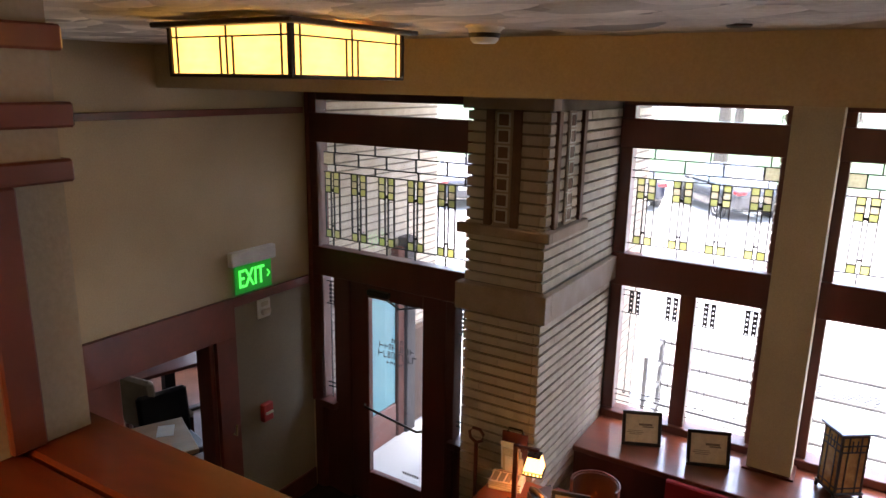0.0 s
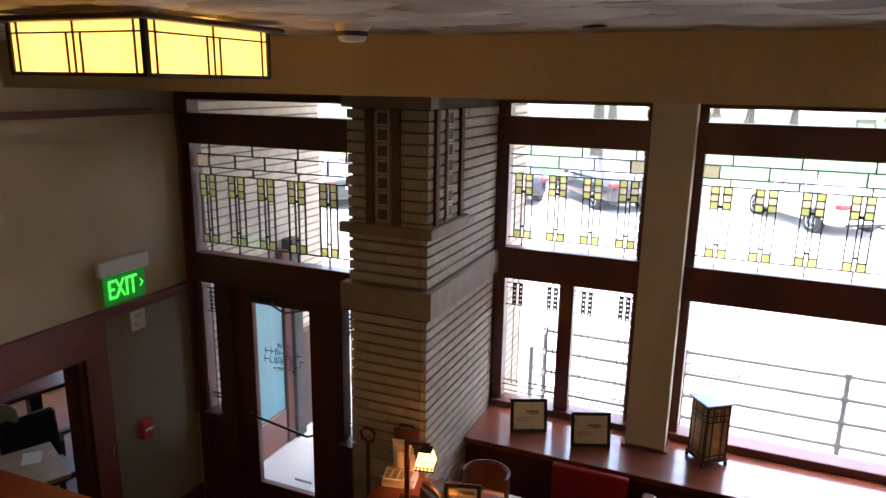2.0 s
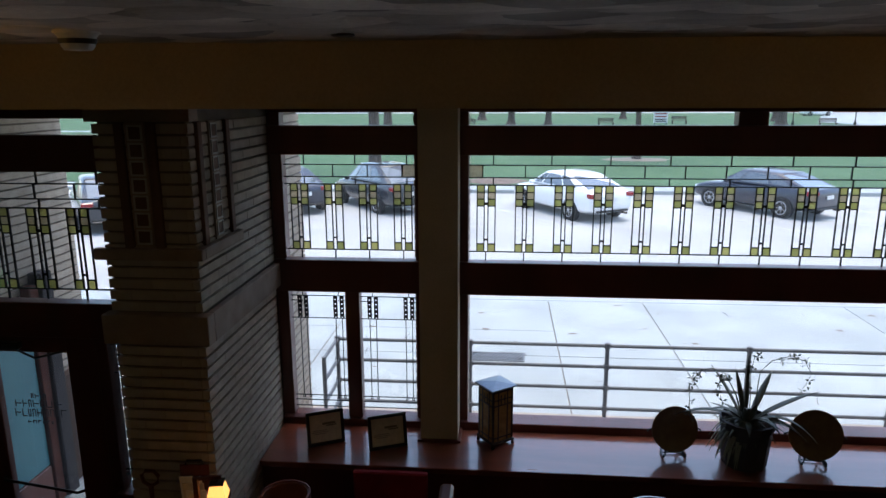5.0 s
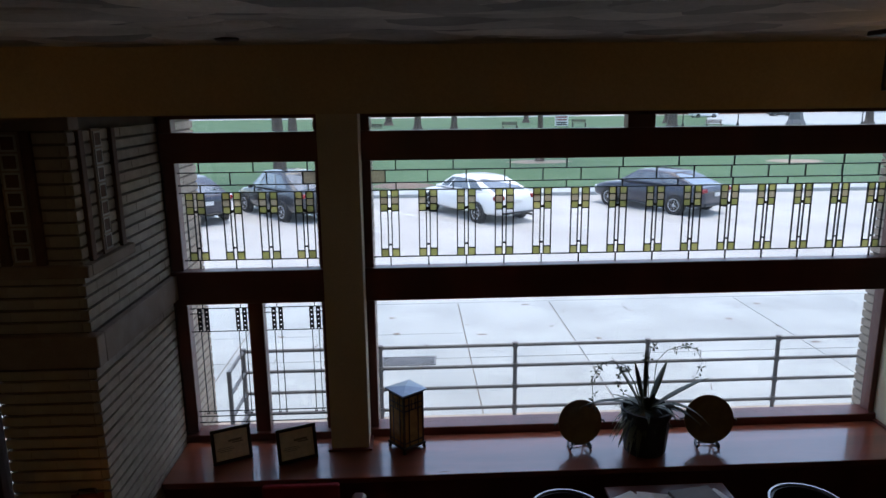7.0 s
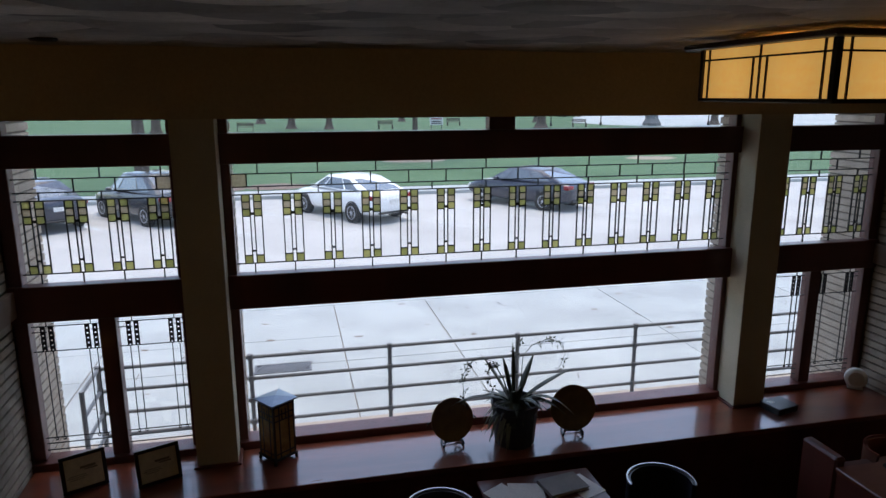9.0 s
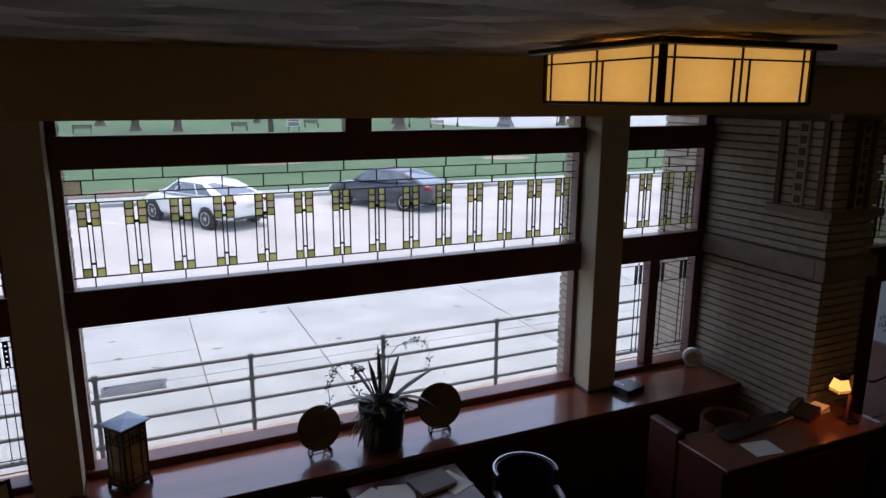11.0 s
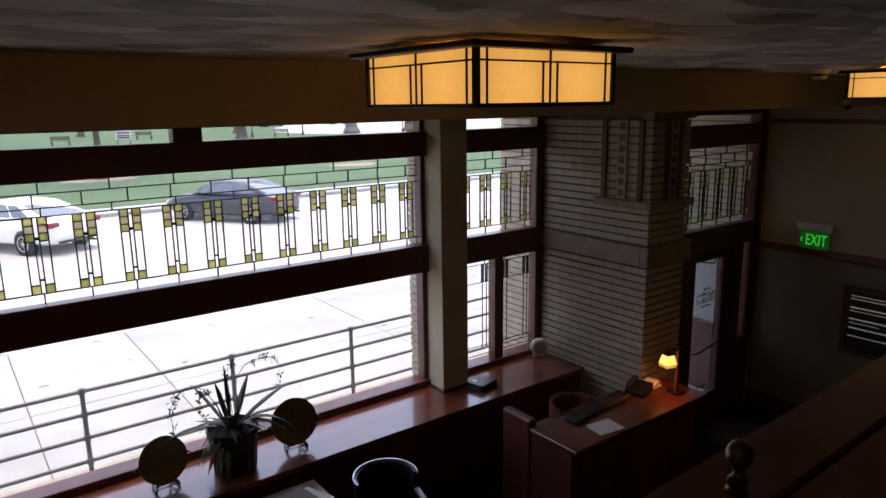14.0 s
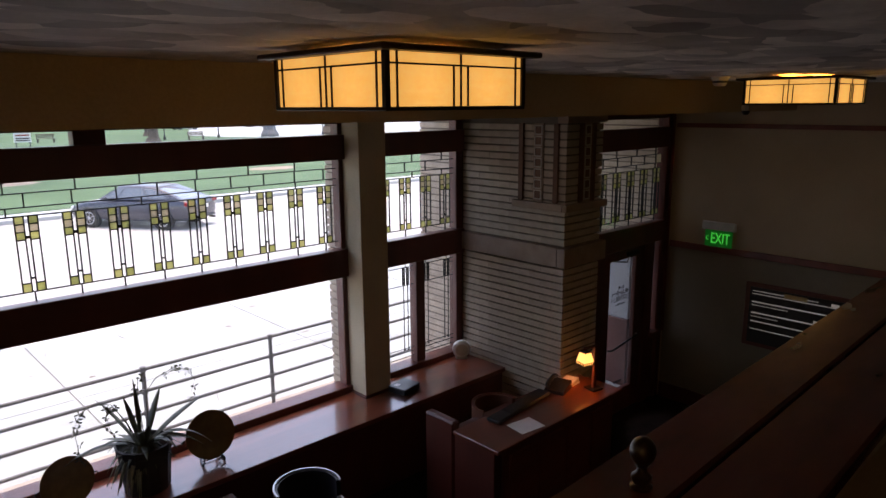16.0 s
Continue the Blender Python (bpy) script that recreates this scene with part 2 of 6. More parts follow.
# ---- shaping ----
class Shape:
    """Gathers faces of one mesh."""

    def __init__(self):
        self.v, self.f = [], []

    def add(self, v, f, m=None):
        k = len(self.v)
        self.v += [tuple(m @ Vector(p)) for p in v] if m else [tuple(p) for p in v]
        self.f += [tuple(i + k for i in q) for q in f]
        return self

    def box(self, x0, x1, y0, y1, z0, z1, c=0.0, m=None):
        """A box whose edges are cut off by c."""
        x0, x1, y0, y1, z0, z1 = min(x0, x1), max(x0, x1), min(y0, y1), max(y0, y1), min(z0, z1), max(z0, z1)
        if c <= 0:
            v = [(x, y, z) for x in (x0, x1) for y in (y0, y1) for z in (z0, z1)]
            return self.add(v, [(0, 1, 3, 2), (4, 6, 7, 5), (0, 4, 5, 1), (2, 3, 7, 6), (0, 2, 6, 4), (1, 5, 7, 3)], m)
        c = min(c, (x1 - x0) * 0.45, (y1 - y0) * 0.45, (z1 - z0) * 0.45)
        v, at = [], {}
        for i in (0, 1):
            for j in (0, 1):
                for k in (0, 1):
                    for a in (0, 1, 2):
                        p = [(x0, x1)[i], (y0, y1)[j], (z0, z1)[k]]
                        for b, s in enumerate((i, j, k)):
                            if b != a:
                                p[b] += c if s == 0 else -c
                        at[i, j, k, a] = len(v)
                        v.append(p)
        f = []
        for a in (0, 1, 2):
            for s in (0, 1):
                q = []
                for u, w in ((0, 0), (1, 0), (1, 1), (0, 1)):
                    k = [u, w]
                    k.insert(a, s)
                    q.append(at[(*k, a)])
                f.append(tuple(q) if (s == 1) != (a == 1) else tuple(q[::-1]))
        for a in (0, 1, 2):
            o = [b for b in (0, 1, 2) if b != a]
            for s in (0, 1):
                for t in (0, 1):
                    k0, k1 = [0, 0, 0], [0, 0, 0]
                    k0[o[0]] = k1[o[0]] = s
                    k0[o[1]] = k1[o[1]] = t
                    k1[a] = 1
                    f.append((at[(*k0, o[0])], at[(*k1, o[0])], at[(*k1, o[1])], at[(*k0, o[1])]))
        for i in (0, 1):
            for j in (0, 1):
                for k in (0, 1):
                    f.append((at[i, j, k, 0], at[i, j, k, 1], at[i, j, k, 2]))
        return self.add(v, f, m)

    def lathe(self, rows, n=24, m=None, close=True):
        """Rows of (radius, height) turned round z."""
        v = [(r * math.cos(2 * math.pi * i / n), r * math.sin(2 * math.pi * i / n), z) for r, z in rows for i in range(n)]
        f = [(j * n + i, j * n + (i + 1) % n, (j + 1) * n + (i + 1) % n, (j + 1) * n + i) for j in range(len(rows) - 1) for i in range(n)]
        if close:
            f += [tuple(range(n))[::-1], tuple(range((len(rows) - 1) * n, len(rows) * n))]
        return self.add(v, f, m)

    def tube(self, points, r, n=8, taper=None):
        """A round bar along points; taper: the radius at the end."""
        p = [Vector(q) for q in points]
        v, f = [], []
        for i, q in enumerate(p):
            d = (p[min(i + 1, len(p) - 1)] - p[max(i - 1, 0)]).normalized()
            a = d.cross(Vector((0, 0, 1)) if abs(d.z) < 0.9 else Vector((1, 0, 0))).normalized()
            b = d.cross(a)
            rr = r if taper is None else r + (taper - r) * i / (len(p) - 1)
            v += [q + rr * (a * math.cos(2 * math.pi * k / n) + b * math.sin(2 * math.pi * k / n)) for k in range(n)]
        for i in range(len(p) - 1):
            f += [(i * n + k, i * n + (k + 1) % n, (i + 1) * n + (k + 1) % n, (i + 1) * n + k) for k in range(n)]
        f += [tuple(range(n))[::-1], tuple(range((len(p) - 1) * n, len(p) * n))]
        return self.add(v, f)

    def mesh(self, name, mat, smooth=False):
        me = bpy.data.meshes.new(name)
        me.from_pydata(self.v, [], self.f)
        b = bmesh.new()
        b.from_mesh(me)
        bmesh.ops.recalc_face_normals(b, faces=b.faces)
        b.to_mesh(me)
        b.free()
        me.materials.append(mat)
        if smooth:
            me.shade_smooth()
            me.set_sharp_from_angle(angle=radians(38))
        me.update()
        return me


def part(name, shape, mat, parent=None, label="", smooth=False, at=None):
    """Links a shape as ONE mesh object, under a thing or a part."""
    ob = new(name, shape if isinstance(shape, bpy.types.Mesh) else shape.mesh(name, mat, smooth))
    ob.parent = parent
    if at is not None:
        ob.matrix_basis = at
    if label:
        ob["label"] = label
    return ob


def thing(name, label, category, m=None, group="", kind=""):
    """An empty at a thing's base, which parents its parts."""
    ob = tagged(new(name), label, category, group, kind)
    ob.empty_display_size = 0.1
    if m is not None:
        ob.matrix_basis = m
    return ob


def solid(name, shape, mat, label, category, kind="structure", smooth=False, m=None):
    return tagged(part(name, shape, mat, None, "", smooth, m), label, category, "", kind)


# ---- the shell of the lobby ----
X_WALL, Y_DOOR, Y_BEAM, Z_CEIL, Z_BEAM, Z_LEDGE = 6.2, -1.36, -2.85, 3.962, 3.69, 0.82
Y_BACK = -9.0

solid("floor", Shape().box(-6.2, 6.2, Y_BACK, 0.1, -0.2, 0.0), CARPET, "dark patterned lobby carpet floor", "floor")
rnd = random.Random(4)
top = Shape().box(-6.5, 6.5, Y_BACK, Y_BEAM + 0.3, Z_CEIL, Z_CEIL + 0.3)
for _ in range(1500):
    cx, cy = rnd.uniform(-6.0, 6.0), rnd.uniform(-6.2, -3.0)
    a, b, turn = rnd.uniform(0.15, 0.28), rnd.uniform(0.08, 0.14), rnd.gauss(0, 0.35)
    low, slope, k = rnd.uniform(0.003, 0.014), rnd.uniform(-0.02, 0.05), len(top.v)
    for f, dz in ((1.0, 0.0), (0.84, 0.55), (0.6, 0.9), (0.0, 1.0)):
        for i in range(12 if f else 1):
            u, w = f * a * math.cos(i * math.pi / 6), f * b * math.sin(i * math.pi / 6)
            top.v.append((cx + u * math.cos(turn) - w * math.sin(turn), cy + u * math.sin(turn) + w * math.cos(turn), Z_CEIL + 0.0005 - (low + slope * w) * dz - (0 if dz else 0.0008)))
    for i in range(12):
        j = (i + 1) % 12
        top.f += [(k + 12 * q + i, k + 12 * q + j, k + 12 * q + 12 + j, k + 12 * q + 12 + i) for q in (0, 1)] + [(k + 24 + i, k + 24 + j, k + 36)]
solid("ceiling", top, CEILING, "off-white plaster ceiling with overlapping trowel swirls", "ceiling")
solid("wall_north", Shape().box(-6.2, 6.2, Y_BEAM, Y_DOOR + 0.1, Z_BEAM, Z_CEIL + 0.3).box(-4.58, 4.58, Y_DOOR + 0.1, 0.4, Z_BEAM, Z_CEIL + 0.3), PLASTER, "tan plaster beam face above the windows", "wall")
solid("wall_upper_outside", Shape().box(-4.58, 4.58, 0.0, 0.5, Z_CEIL + 0.3, 8.0).box(-7.5, 7.5, Y_DOOR - 0.2, Y_DOOR + 0.1, Z_CEIL + 0.301, 8.0), BRICK, "buff brick front above the windows", "wall")
solid("wall_south", Shape().box(-6.5, 6.5, Y_BACK - 0.2, Y_BACK, -0.2, Z_CEIL + 0.3), PLASTER, "tan plaster back wall", "wall")

# west wall with the doorway to the dining room
DW0, DW1, DWZ = -3.33, -2.53, 1.79
west = Shape()
west.box(-X_WALL - 0.12, -X_WALL, DW1, Y_DOOR + 0.12, 0, Z_CEIL)
west.box(-X_WALL - 0.12, -X_WALL, Y_BACK, DW0, 0, Z_CEIL)
west.box(-X_WALL - 0.12, -X_WALL, DW0, DW1, DWZ, Z_CEIL)
solid("wall_west", west, PLASTER, "tan plaster side wall with a doorway", "wall")
solid("wall_east", Shape().box(X_WALL, X_WALL + 0.2, Y_BACK, Y_DOOR + 0.12, 0, Z_CEIL), PLASTER, "tan plaster side wall", "wall")
for s, nm in ((-1, "west"), (1, "east")):
    x0, x1 = (-X_WALL, -X_WALL + 0.02) if s < 0 else (X_WALL - 0.02, X_WALL)
    solid("trim_upper_" + nm, Shape().box(x0, x1, -5.1, Y_DOOR - 0.14, 3.49, 3.54, 0.004), WOOD_TRIM, "thin red-brown picture rail", "trim")
    solid("trim_rail_" + nm, Shape().box(x0 + 0.012 * s * -1, x1 + 0.012 * s * -1, -5.1 if s > 0 else -2.34, Y_DOOR - 0.14, 2.02, 2.10, 0.006), WOOD_TRIM, "red-brown wooden wall rail", "trim")
    solid("baseboard_" + nm, Shape().box(x0, x1, -5.1 if s > 0 else -2.34, Y_DOOR - 0.1, 0, 0.2, 0.006), WOOD_DARK, "dark wooden baseboard", "baseboard")
for s, nm in ((-1, "west"), (1, "east")):
    x0, x1 = (-X_WALL, -X_WALL + 0.004) if s < 0 else (X_WALL - 0.004, X_WALL)
    solid("wall_dado_" + nm, Shape().box(x0, x1, -2.34 if s < 0 else -5.1, Y_DOOR - 0.1, 0.2, 2.02), SHADED_DADO, "grey-olive lower wall, darkened for shade below the rail", "wall")
casing = thing("door_casing", "wide red-brown wooden casing round the dining room doorway", "door casing", kind="structure")
part("jamb", Shape().box(-6.25, -6.165, DW1, -2.34, 0, DWZ, 0.002), WOOD_TRIM, casing)
part("jamb", Shape().box(-6.25, -6.165, -3.62, DW0, 0, DWZ, 0.002), WOOD_TRIM, casing)
part("head", Shape().box(-6.25, -6.165, -3.62, -2.34, DWZ, 2.10, 0.002), WOOD_TRIM, casing)
part("door_edge", Shape().box(-6.36, -6.20, DW1 - 0.045, DW1 - 0.003, 0, DWZ - 0.004, 0.004), WOOD_DARK, casing, "dark edge of the open door leaf")
part("handle", Shape().tube([(-6.16, -2.42, 0.98), (-6.13, -2.42, 0.98), (-6.12, -2.42, 1.07)], 0.009), BRASS, casing, "small brass pull")

# mezzanine with its parapet
Y_CAP = -5.14
solid("mezzanine_floor", Shape().box(-6.2, 6.2, Y_BACK, -5.2, 2.0, 2.15), CARPET, "dark carpeted mezzanine floor", "floor")
parapet = thing("parapet", "plaster mezzanine parapet with a varnished wooden cap", "parapet", kind="structure")
part("wall", Shape().box(-6.2, 6.2, -5.38, -5.18, 2.0, 3.11), PLASTER, parapet)
SKEW = pose(-3.0, Y_CAP, 0, 0, 0, 1.35)
part("cap_board", Shape().box(-3.1, 9.0, -0.127, 0.014, 3.11, 3.15, 0.006), WOOD_CAP, parapet, "glossy red-brown cap board", at=SKEW)
part("cap_board", Shape().box(-3.1, 9.0, -0.30, -0.132, 3.108, 3.148, 0.006), WOOD_CAP, parapet, "glossy red-brown cap board", at=SKEW)
pil = thing("pilaster", "plaster pilaster with wooden bands standing on the parapet", "pilaster", kind="structure")
part("shaft", Shape().box(-3.85, -3.21, -5.75, -5.165, 3.152, Z_CEIL), material("grey_olive_pilaster", (0.36, 0.32, 0.245), (0.31, 0.275, 0.21), 0.85, scale=2, bump=0.25, grain=90, spec=0.2), pil)
for z0, z1, o in ((3.79, 3.83, 0.016), (3.672, 3.712, 0.02), (3.585, 3.622, 0.014)):
    part("band", Shape().box(-3.87 - o, -3.21 + o, -5.77 - o, -5.165 + o, z0, z1, 0.004), WOOD_TRIM, pil, "red-brown wooden band")
part("upright", Shape().box(-3.3, -3.2, -5.30, -5.243, 3.152, 3.585, 0.004), WOOD_TRIM, pil, "red-brown wooden upright")
fin = thing("newel_finial", "dark turned wooden finial standing on the parapet cap", "finial", pose(-0.735, -5.165, 3.15))
EBONY = material("near_black_wood", (0.022, 0.009, 0.006), None, 0.3, bump=0.05, coat=0.6)
part("neck", Shape().lathe([(0.018, 0), (0.019, 0.005), (0.013, 0.009), (0.017, 0.016), (0.017, 0.022), (0.009, 0.03), (0.008, 0.037), (0.012, 0.041)], 20), EBONY, fin, smooth=True)
part("ball", Shape().lathe([(0.004, 0.041)] + [(0.0215 * math.sin(a * math.pi / 12), 0.066 - 0.025 * math.cos(a * math.pi / 12)) for a in range(1, 12)] + [(0.002, 0.091)], 24), EBONY, fin, smooth=True)


# ---- leaded windows ----
def screen_rail(parent, x0, x1, y, z0, z1, proud=0.0, mat=None, name="rail"):
    part(name, Shape().box(x0, x1, y - 0.07 - proud, y + 0.025, z0, z1, 0.006), mat or WOOD_DARK, parent)


SQ = {}


def square_mesh(w, h, mat):
    key = (round(w, 4), round(h, 4), mat.name)
    if key not in SQ:
        SQ[key] = Shape().box(-w / 2, w / 2, -0.003, 0.003, -h / 2, h / 2).mesh("coloured_pane", mat)
    return SQ[key]


def came(s, y, x0, x1, z0, z1, d=0.007):
    s.box(x0, x1, y - d, y + d, z0, z1)


def leaded_band(parent, x0, x1, y, z0, z1, n, first, step, mirror=False, far_end=False):
    """The tall clerestory pattern: brick-like panes above, pairs of slim strips with coloured squares below."""
    h = z1 - z0
    z_a, z_b, z_c, z_d = z1 - 0.098 * h, z1 - 0.213 * h, z1 - 0.283 * h, z0 + 0.085 * h
    lead, k = Shape(), 0.0045
    for z in (z_a, z_b, z_c, z_d):
        came(lead, y, x0, x1, z - k, z + k)
    sx = (lambda x: x0 + x1 - x) if mirror else (lambda x: x)
    centres = [sx(x0 + first + step * i) for i in range(n)]
    for i, c in enumerate(centres):
        came(lead, y, c - k, c + k, z0, z_d)
        if i:
            came(lead, y, c - k, c + k, z_b, z_a)
    i = 0
    while x0 + first * 1.4 + i * step * 1.48 < x1 - 0.02:
        c = sx(x0 + first * 1.4 + i * step * 1.48)
        came(lead, y, c - k, c + k, z_a, z1)
        came(lead, y, c - k, c + k, z_c, z_b)
        i += 1
    s3, s1, half, gap = 0.062 * h * 1.05, 0.074 * h, 0.076, 0.016
    w = half - gap
    for i, c in enumerate(centres):
        for e in (-1, 1):
            a, b = c + e * gap, c + e * half
            if max(a, b) > x1 + 0.001 or min(a, b) < x0 - 0.001:
                continue
            for q in (a, b):
                came(lead, y, q - k, q + k, z_d, z_c)
            for j in range(1, 4):
                came(lead, y, min(a, b), max(a, b), z_c - s3 * j - k, z_c - s3 * j + k)
                m = (YELLOW, TAN, OLIVE)[j - 1] if (i + e) % 3 else (OLIVE, TAN, YELLOW)[j - 1]
                ob = part("coloured_pane", square_mesh(w, s3, m), m, parent, at=Matrix.Translation(((a + b) / 2, y, z_c - s3 * (j - 0.5))))
                ob.visible_shadow = False
            came(lead, y, min(a, b), max(a, b), z_d + s1 - k, z_d + s1 + k)
            m = (OLIVE, YELLOW)[(i + (e > 0)) % 2]
            ob = part("coloured_pane", square_mesh(w, s1, m), m, parent, at=Matrix.Translation(((a + b) / 2, y, z_d + s1 / 2)))
            ob.visible_shadow = False
        came(lead, y, c - gap, c + gap, z_c - 3 * s3 + 0.008, z_c - 3 * s3 + 0.03)
        came(lead, y, c - gap, c + gap, z_d + s1 + 0.03, z_d + s1 + 0.045)
    end, inner = (sx(x1), sx(x1 - 0.115)) if far_end else (sx(x0), sx(x0 + 0.115))
    m0, m1 = sorted((end, inner))
    came(lead, y, inner - k, inner + k, z_b, z_a)
    ob = part("coloured_pane", square_mesh(m1 - m0, z_a - z_b, TAN), TAN, parent, at=Matrix.Translation(((m0 + m1) / 2, y, (z_a + z_b) / 2)))
    ob.visible_shadow = False
    part("leading", lead, LEAD, parent, "black lead cames in a rectilinear pattern")
    pane(parent, x0, x1, y + 0.004, z0, z1)


def pane(parent, x0, x1, y, z0, z1):
    ob = part("pane", Shape().box(x0, x1, y - 0.002, y + 0.002, z0, z1), GLASS, parent)
    ob.visible_shadow = False
    return ob


def casement(parent, x0, x1, y, z0, z1, mirror=False):
    """A lower sash: two pairs of black strips pierced by small squares, and thin lines."""
    k, lead, w, h = 0.0028, Shape(), x1 - x0, z1 - z0
    sx = (lambda u: x1 - u * w) if mirror else (lambda u: x0 + u * w)
    z_t, z_m, z_b = z1 - 0.06 * h, z1 - 0.232 * h, z0 + 0.150 * h
    for z in (z_t, z_m, z_b, z0 + 0.110 * h, z0 + 0.062 * h):
        came(lead, y, x0, x1, z - k, z + k, 0.005)
    for u, edge in ((0.215, 0.0), (0.855, 1.0)):
        c = sx(u)
        came(lead, y, c - k, c + k, z_t, z1, 0.005)
        a, b = sorted((sx(edge), c))
        came(lead, y, a, b, z_t - 0.038 * h - k, z_t - 0.038 * h + k, 0.005)
        for e in (-1, 1):
            q = c + e * 0.029
            came(lead, y, q - k, q + k, z_b, z_m, 0.005)
            n, p = 5, (z_t - z_m) / 5
            for a, b in ((q - 0.018, q - 0.007), (q + 0.007, q + 0.018)):
                came(lead, y, a, b, z_m, z_t, 0.006)
            for j in range(n):
                z = z_m + p * j
                came(lead, y, q - 0.007, q + 0.007, z + 0.016, z + p, 0.006)
            for a, b in ((q - 0.011, q - 0.006), (q + 0.006, q + 0.011)):
                came(lead, y, a, b, z_b - 0.022, z_b, 0.005)
            came(lead, y, q - 0.011, q + 0.011, z_b - 0.024, z_b - 0.019, 0.005)
    part("leading", lead, LEAD, parent, "thin lead cames with pierced black strips")
    pane(parent, x0, x1, y + 0.004, z0, z1)


ZU0, ZU1, ZT0, ZT1, ZL0, ZL1 = 2.355, 3.255, 3.495, 3.60, 0.89, 2.07


def bay(name, label, x0, x1, glass0, glass1, y=0.0, mull=None):
    w = thing(name, label, "window", kind="structure")
    screen_rail(w, x0, x1, y, ZT1, Z_BEAM)
    screen_rail(w, x0, x1, y, ZU1, ZT0, 0.03)
    screen_rail(w, x0, x1, y, ZL1, ZU0, 0.03)
    for a, b in ((x0, glass0), (glass1, x1)):
        if b - a > 0.005:
            for z0, z1 in ((ZT0, ZT1), (ZU0, ZU1), (ZL0, ZL1)):
                part("stile", Shape().box(a, b, y - 0.06, y + 0.06, z0, z1, 0.005), WOOD_DARK, w)
    if mull:
        part("mullion", Shape().box(mull[0], mull[1], y - 0.06, y + 0.06, ZT0, ZT1, 0.004), WOOD_DARK, w)
        pane(w, glass0, mull[0], y, ZT0, ZT1)
        pane(w, mull[1], glass1, y, ZT0, ZT1)
    else:
        pane(w, glass0, glass1, y, ZT0, ZT1)
    return w


GL, GR = -2.26, 2.22
win = bay("window_1", "wide leaded clerestory over one large clear pane in dark wood", -2.36, 2.36, GL, GR, mull=(-0.14, 0.09))
leaded_band(win, GL, GR, 0.0, ZU0, ZU1, 14, 0.145, 0.3225)
pane(win, GL, GR, 0.0, ZL0, ZL1)
part("window_sill", Shape().box(-2.36, 2.36, -0.1, 0.1, 0.76, ZL0, 0.006), WOOD_DARK, win)
for nm, x0, x1, g0, g1, mir in (("window_2", -3.94, -2.6, -3.84, -2.71, False), ("window_3", 2.58, 3.94, 2.71, 3.84, True)):
    win = bay(nm, "narrow leaded clerestory over a pair of leaded casements in dark wood", x0, x1, g0, g1)
    leaded_band(win, g0, g1, 0.0, ZU0, ZU1, 4, 0.125, 0.298, mir, True)
    c = (g0 + g1) / 2
    part("mullion", Shape().box(c - 0.063, c + 0.063, -0.06, 0.06, ZL0 - 0.01, ZL1, 0.005), WOOD_DARK, win)
    casement(win, g0, c - 0.063, 0.0, ZL0 - 0.01, ZL1 + 0.01, mir)
    casement(win, c + 0.063, g1, 0.0, ZL0 - 0.01, ZL1 + 0.01, mir)
    part("window_sill", Shape().box(x0, x1, -0.1, 0.1, 0.76, ZL0 - 0.01, 0.006), WOOD_DARK, win)

for nm, x0, x1 in (("column_1", -2.65, -2.33), ("column_2", 2.27, 2.60)):
    col = thing(nm, "square tan plaster column standing on the window ledge", "column", kind="structure")
    part("shaft", Shape().box(x0, x1, -0.33, 0.1, Z_LEDGE + 0.02, Z_BEAM, 0.004), COLUMN_PAINT, col)
    part("base_plate", Shape().box(x0 - 0.025, x1 + 0.025, -0.355, -0.1, Z_LEDGE, Z_LEDGE + 0.02, 0.003), WOOD_DARK, col, "thin dark wooden base plate")

# ledge under the windows
ledge = thing("window_ledge", "long varnished mahogany ledge below the windows", "ledge", kind="structure")
part("top", Shape().box(-3.93, 3.93, -0.77, -0.1, Z_LEDGE - 0.05, Z_LEDGE, 0.006), WOOD_LEDGE, ledge)
part("apron", Shape().box(-3.93, 3.93, -0.72, -0.68, 0.0, Z_LEDGE - 0.05), WOOD_DARK, ledge, "dark wooden front under the ledge")


